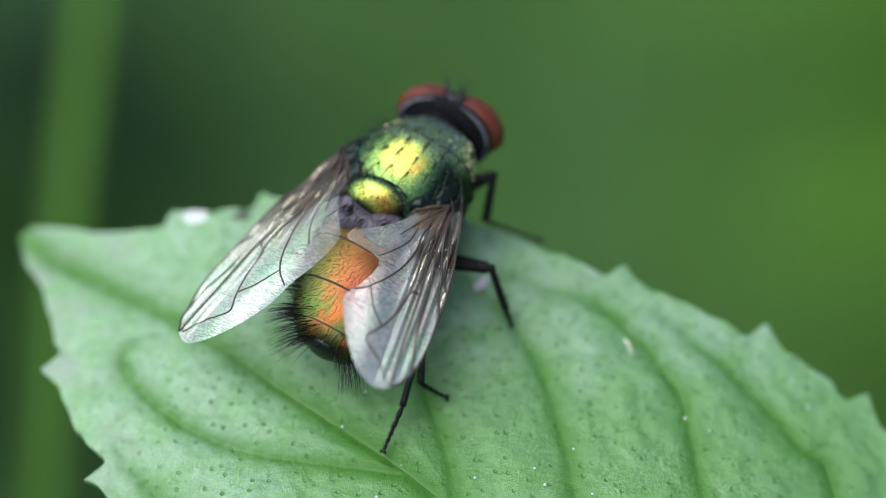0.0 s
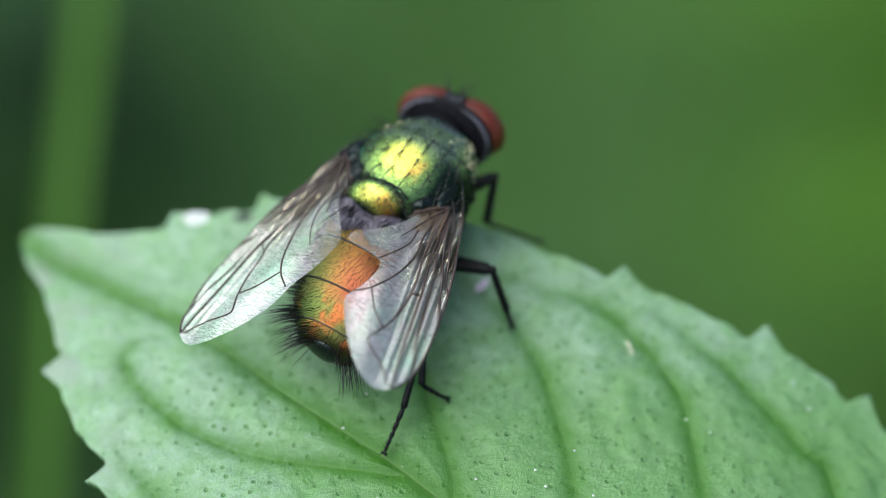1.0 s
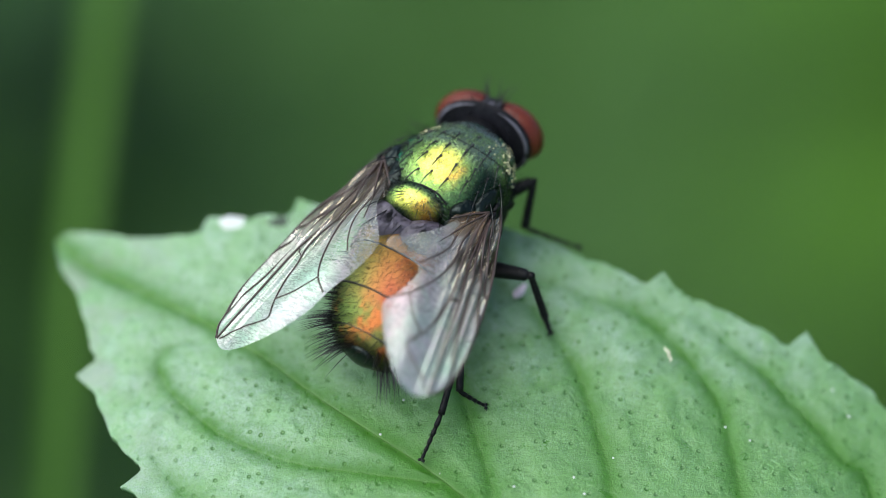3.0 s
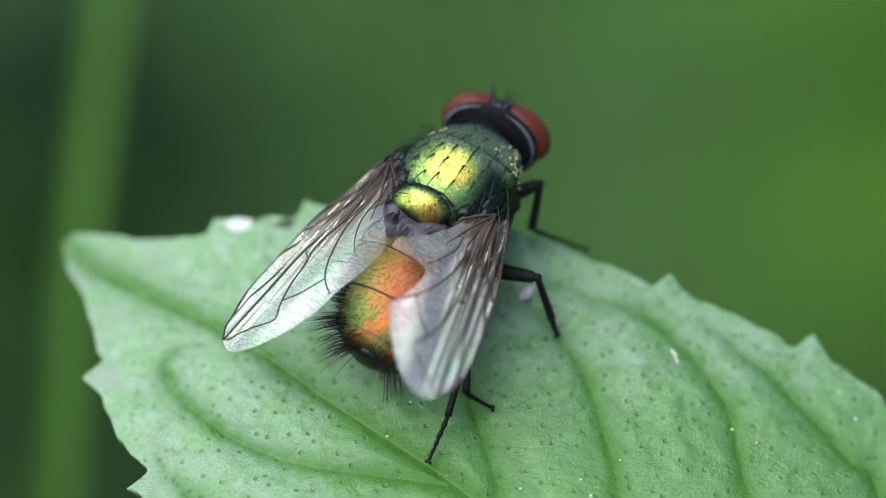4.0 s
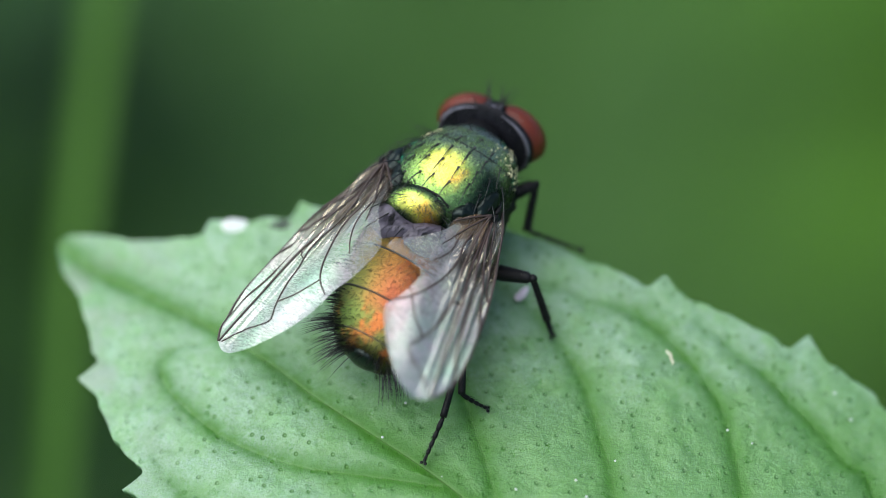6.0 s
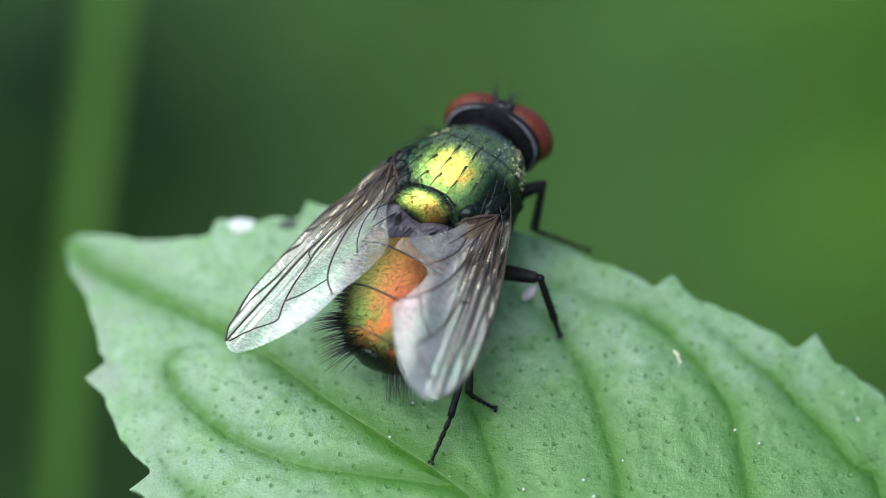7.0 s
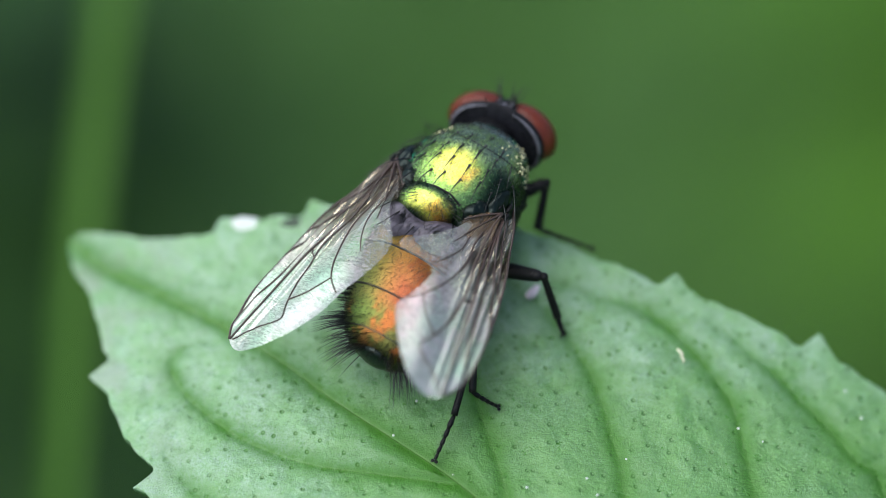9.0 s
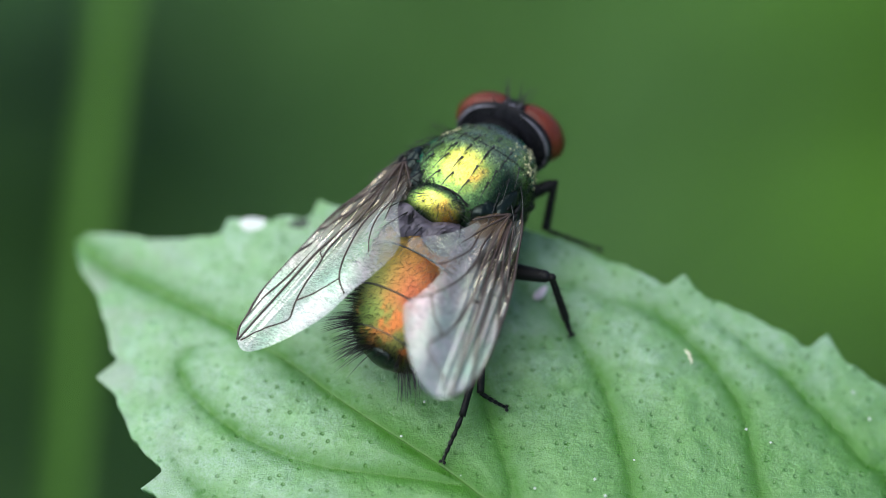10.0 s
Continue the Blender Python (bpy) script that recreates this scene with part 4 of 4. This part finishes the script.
WING_VEINS = [
    ("front_vein", 0.040, [(0.0, -0.12), (0.10, -0.30), (0.22, -0.44), (0.36, -0.57), (0.50, -0.65), (0.63, -0.67), (0.76, -0.63), (0.87, -0.52), (0.945, -0.31), (0.99, -0.05)]),
    ("vein", 0.036, [(0.02, 0.0), (0.16, -0.12), (0.30, -0.30), (0.42, -0.48), (0.48, -0.62)]),
    ("vein", 0.042, [(0.02, 0.02), (0.203, 0.0), (0.355, -0.22), (0.458, -0.39), (0.617, -0.65)]),
    ("vein", 0.034, [(0.10, 0.05), (0.259, 0.06), (0.383, -0.02), (0.491, -0.13), (0.732, -0.24), (0.895, -0.48)]),
    ("vein", 0.040, [(0.10, 0.05), (0.28, 0.16), (0.402, 0.14), (0.531, 0.07), (0.791, 0.03), (0.99, -0.02)]),
    ("vein", 0.028, [(0.08, 0.2), (0.33, 0.36), (0.452, 0.33), (0.548, 0.35), (0.68, 0.54), (0.755, 0.78), (0.81, 1.02), (0.835, 0.98), (0.866, 0.76), (0.904, 0.44), (0.985, 0.06)]),
    ("cross_vein", 0.024, [(0.53, 0.07), (0.553, 0.35)]),
    ("cross_vein", 0.024, [(0.745, 0.75), (0.701, 1.05), (0.659, 1.22), (0.59, 1.42)]),
    ("vein", 0.030, [(0.08, 0.3), (0.25, 0.55), (0.328, 0.57), (0.398, 0.66), (0.498, 0.96), (0.586, 1.42), (0.625, 1.88)]),
    ("vein", 0.022, [(0.06, 0.45), (0.20, 0.72), (0.31, 0.85), (0.389, 1.19), (0.442, 1.55)]),
    ("vein", 0.018, [(0.10, 0.5), (0.2, 0.75), (0.30, 1.15)]),
]


def make_wing(base, tip, corner, lobe):
    base, tip, corner = (np.array(q, float) for q in (base, tip, corner))
    span = tip - base
    length = np.linalg.norm(span)
    along = span / length
    across = (corner - base) - along * ((corner - base) @ along)
    wide = np.linalg.norm(across) / 1.98
    across /= np.linalg.norm(across)
    up = np.cross(along, across)
    up *= 1 if up[2] > 0 else -1

    def place(a, b, lift=0.0):
        # cambered across, with shallow folds that run out to the hind edge
        h = 0.14 * math.sin(math.pi * min(1, max(0, a))) - 0.05 * (b - 0.6) ** 2 + 0.03 * math.sin(5.2 * b + 3.0 * a) + 0.012 * math.sin(14 * a + 4 * b)
        h += 0.055 * math.cos(2 * math.pi * (b + 0.6) / 0.29) * min(1, max(0, (0.55 - b) / 0.2)) * min(1, max(0, a * 6)) * min(1, max(0, (1 - a) * 4))
        return base + along * a * length + across * b * wide + up * (h + lift)

    edge = curve(WING_EDGE + WING_LOBE[lobe], 300)
    rings = 44
    mid = curve([(0.0, 0.05), (0.3, 0.4), (0.6, 0.45), (0.97, 0.25)], 200)
    verts, faces, brown, grid = [], [], [], []
    # each edge point joins a point of the wing's middle line at the same share of its length
    for a, b in edge:
        k = min(199, max(0, int(199 * (0.03 + 0.93 * a))))
        ca, cb = mid[k]
        for r in range(rings):
            s = r / (rings - 1)
            pa, pb = ca + (a - ca) * s, cb + (b - cb) * s
            verts.append(place(pa, pb))
            grid.append((pa, pb))
            brown.append(max(min(1.0, max(0.0, 2.3 - pa / 0.28)) * (1 - 0.85 * min(1.0, max(0.0, (pb - 0.5) / 0.6))), 0.9 * min(1.0, max(0.0, 1.8 - pa / 0.42)) * min(1.0, max(0.0, (0.6 - pb) / 0.4))))
    n = len(edge)
    for i in range(n):
        j = (i + 1) % n
        for r in range(rings - 1):
            faces.append((i * rings + r, j * rings + r, j * rings + r + 1, i * rings + r + 1))
    wing = part("wing", (verts, faces), M_WING, fly, "clear veined wing with a brownish base")
    flat = np.array([(a * length, b * wide) for a, b in grid])
    lines = [np.array(line) * (length, wide) for _, _, line in WING_VEINS]
    halo = np.exp(-(np.min([away_from(flat, line) for line in lines], axis=0) / (0.075 if lobe == "notched" else 0.055)) ** 2)
    reach = np.clip((1.0 if lobe == "notched" else 0.75) - np.array(grid)[:, 0], 0, 1) * np.clip((0.95 - np.array(grid)[:, 1]) / 0.5, 0, 1)
    brown = np.maximum(np.array(brown) * 0.95, halo * np.clip(reach * (2.2 if lobe == "notched" else 1.2), 0, 0.95))
    stain = wing.data.attributes.new("pigment", "FLOAT", "POINT")
    stain.data.foreach_set("value", np.array(brown, dtype=np.float32))
    # the hind lobe is the thinnest and clearest part
    pa, pb = np.array(grid).T
    clear = wing.data.attributes.new("thinness", "FLOAT", "POINT")
    clear.data.foreach_set("value", (np.clip((pb - 0.75) / 0.6, 0, 1) * np.clip((0.62 - pa) / 0.2, 0, 1)).astype(np.float32))
    for name, r, line in WING_VEINS:
        line = curve(line, 44)
        thin = np.linspace(1.0, 0.78, 44)
        part(name, tube([place(a, b, 0.004) for a, b in line], r * thin, 7), M_VEIN, wing)
    return wing


def make_calypter(side):
    """The pale double lobe under the wing's root."""
    verts, faces = [], []
    n, m = 24, 10
    for i in range(n):
        a = 2 * math.pi * i / n
        for j in range(m):
            s = j / (m - 1)
            x, y = -1.85 + 0.60 * s * math.cos(a), side * 0.52 + 0.66 * s * math.sin(a)
            verts.append((x, y, 3.08 - 0.16 * s * s + 0.04 * math.sin(3 * a) * s + 0.09 * math.sin(9 * x + 5 * y) * s - 0.10 * (x + 1.85) - (0.02 if side > 0 else 0)))
    for i in range(n):
        for j in range(m - 1):
            k = (i + 1) % n
            faces.append((i * m + j, i * m + j + 1, k * m + j + 1, k * m + j))
    lobe = part("calypter", (verts, faces), M_SCALE, fly, "greyish lobe at the wing root")
    rnd = random.Random(30 + side)
    fuzz = []
    for i in range(320):
        p = np.array(verts[rnd.randrange(len(verts))]) + np.array((rnd.uniform(-0.05, 0.05), rnd.uniform(-0.05, 0.05), 0))
        fuzz.append(hair(p, (-0.9, rnd.uniform(-0.5, 0.5), 0.35), rnd.uniform(0.15, 0.34), 0.0045, (-0.1, 0, -0.1), 3, 4))
    tagged(part("fine_hair", joined(*fuzz), M_HAIR, lobe), kind="stuff")


def make_hinge(side):
    """The folded brown membrane between the wing's root and the back, with its small ribs."""
    root_at = np.array((-0.42, 1.62, 2.98))
    n, m = 40, 12
    fan = curve([(-0.80, 1.05, 3.08), (-1.30, 0.92, 3.12), (-1.66, 0.98, 3.12), (-1.92, 1.30, 3.06), (-1.75, 1.62, 3.00), (-1.50, 1.88, 2.96)], n)
    verts, faces = [], []
    for i, p in enumerate(fan):
        for j in range(m):
            u = j / (m - 1)
            q = root_at + (p - root_at) * u
            verts.append((q[0], side * q[1], q[2] + 0.09 * u * math.sin(i / n * 15.0) + 0.05 * math.sin(math.pi * u)))
    for i in range(n - 1):
        for j in range(m - 1):
            f = (i * m + j, i * m + j + 1, i * m + m + j + 1, i * m + m + j)
            faces.append(f if side > 0 else f[::-1])
    root = part("wing_hinge", (verts, faces), M_AMBER if side < 0 else M_UMBER, fly, "folded brown membrane at the wing root")
    for i in (6, 19, 32):
        line = [(root_at + (fan[i] - root_at) * u) * np.array((1, side, 1)) + np.array((0, 0, 0.09 * u * math.sin(i / n * 15.0) + 0.05 * math.sin(math.pi * u) + 0.01)) for u in np.linspace(0, 1, 12)]
        part("rib", tube(line, np.linspace(0.040, 0.018, 12), 6), M_VEIN, root)
    for x, y, z, a in ((-0.12, 1.66, 2.86, 0.15), (-0.42, 1.74, 2.90, 0.13), (-0.30, 1.48, 3.02, 0.11)):
        part("plate", rough_ball((x, side * y, z), (a, a * 0.45, a * 0.45), x * 5), M_BLACK, root)


make_hinge(1)
make_hinge(-1)
make_thorax()
make_abdomen()
make_head()
make_legs()
make_wing((0.0, 1.55, 2.90), (-6.66, 2.83, 1.45), (-4.72, 0.73, 2.78), "whole")
make_wing((0.1, -1.55, 2.70), (-6.20, -3.34, 3.50), (-4.70, -1.05, 3.72), "notched")
make_calypter(1)
make_calypter(-1)


# ---- what lies on the leaf ----
def on_leaf(name, shape, x, y, z, turn, material, label, category, group=""):
    ob = tagged(new(name, build(name, shape[0], shape[1], material)), label, category, group)
    ob.matrix_world = LEAF @ pose(x * MM, y * MM, (z + float(leaf_bend(np.array(x), np.array(y)))) * MM, 0, 0, turn)
    return ob


def lump(rx, ry, rz, seed):
    v, f = ball((0, 0, 0), (rx, ry, rz), 20, 12)
    return [tuple(c * (1 + 0.25 * noise.noise((p[0] * 4 + seed, p[1] * 4, p[2] * 4))) for c in p) for p in v], f


on_leaf("dropping", lump(0.42, 0.23, 0.08, 1), -5.25, 0.95, 0.0, 0, M_WHITE, "white dried dropping on the leaf's edge", "dropping")
arc = [(0.08 * math.cos(a) - 0.05 + 0.02 * math.sin(7 * a), 0.25 * math.sin(a), 0.05 + 0.04 * math.cos(a)) for a in np.linspace(-1.2, 1.3, 20)]
on_leaf("husk", tube(arc, 0.040 * np.sin(np.linspace(0.25, 2.9, 20)), 8), 6.22, -3.17, 0.02, 20, M_HUSK, "small curled dry husk on the leaf", "husk")
on_leaf("petal_scrap", lump(0.27, 0.12, 0.06, 4), 2.36, -1.34, 0.02, 50, M_PETAL, "pale pink petal scrap lying on the leaf", "petal")
# a flat dark grey-green patch at the far edge
on_leaf("scab", lump(0.50, 0.16, 0.05, 6), -3.85, 0.90, -0.02, 5, M_DARK_PATCH, "dark grey-green flat patch on the leaf's edge", "scab")
rnd = random.Random(21)
for i in range(18):
    x, y = rnd.uniform(-3, 11), rnd.uniform(-8, -3.2)
    r = rnd.uniform(0.018, 0.04)
    on_leaf("speck", lump(r, r, r * 0.8, i), x, y, 0.06, 0, M_WHITE, "tiny white speck of dust on the leaf", "speck", "specks on the leaf")


def motions():
    # the grass blade sways a little to the side
    home = Vector((-40 * MM, -36 * MM, 0))
    sway = [(0.0, 0.72), (1.0, 0.70), (2.0, 0.52), (2.5, 0.32), (4.0, 0.10), (5.0, 0.12), (6.0, 0.05), (7.5, 0.02), (9.0, 0.0), (10.0, -0.10)]
    walk(grass_blade, [(t, pose(home.x + 0.88 * a * MM, home.y, 0)) for t, a in sway])


motions()
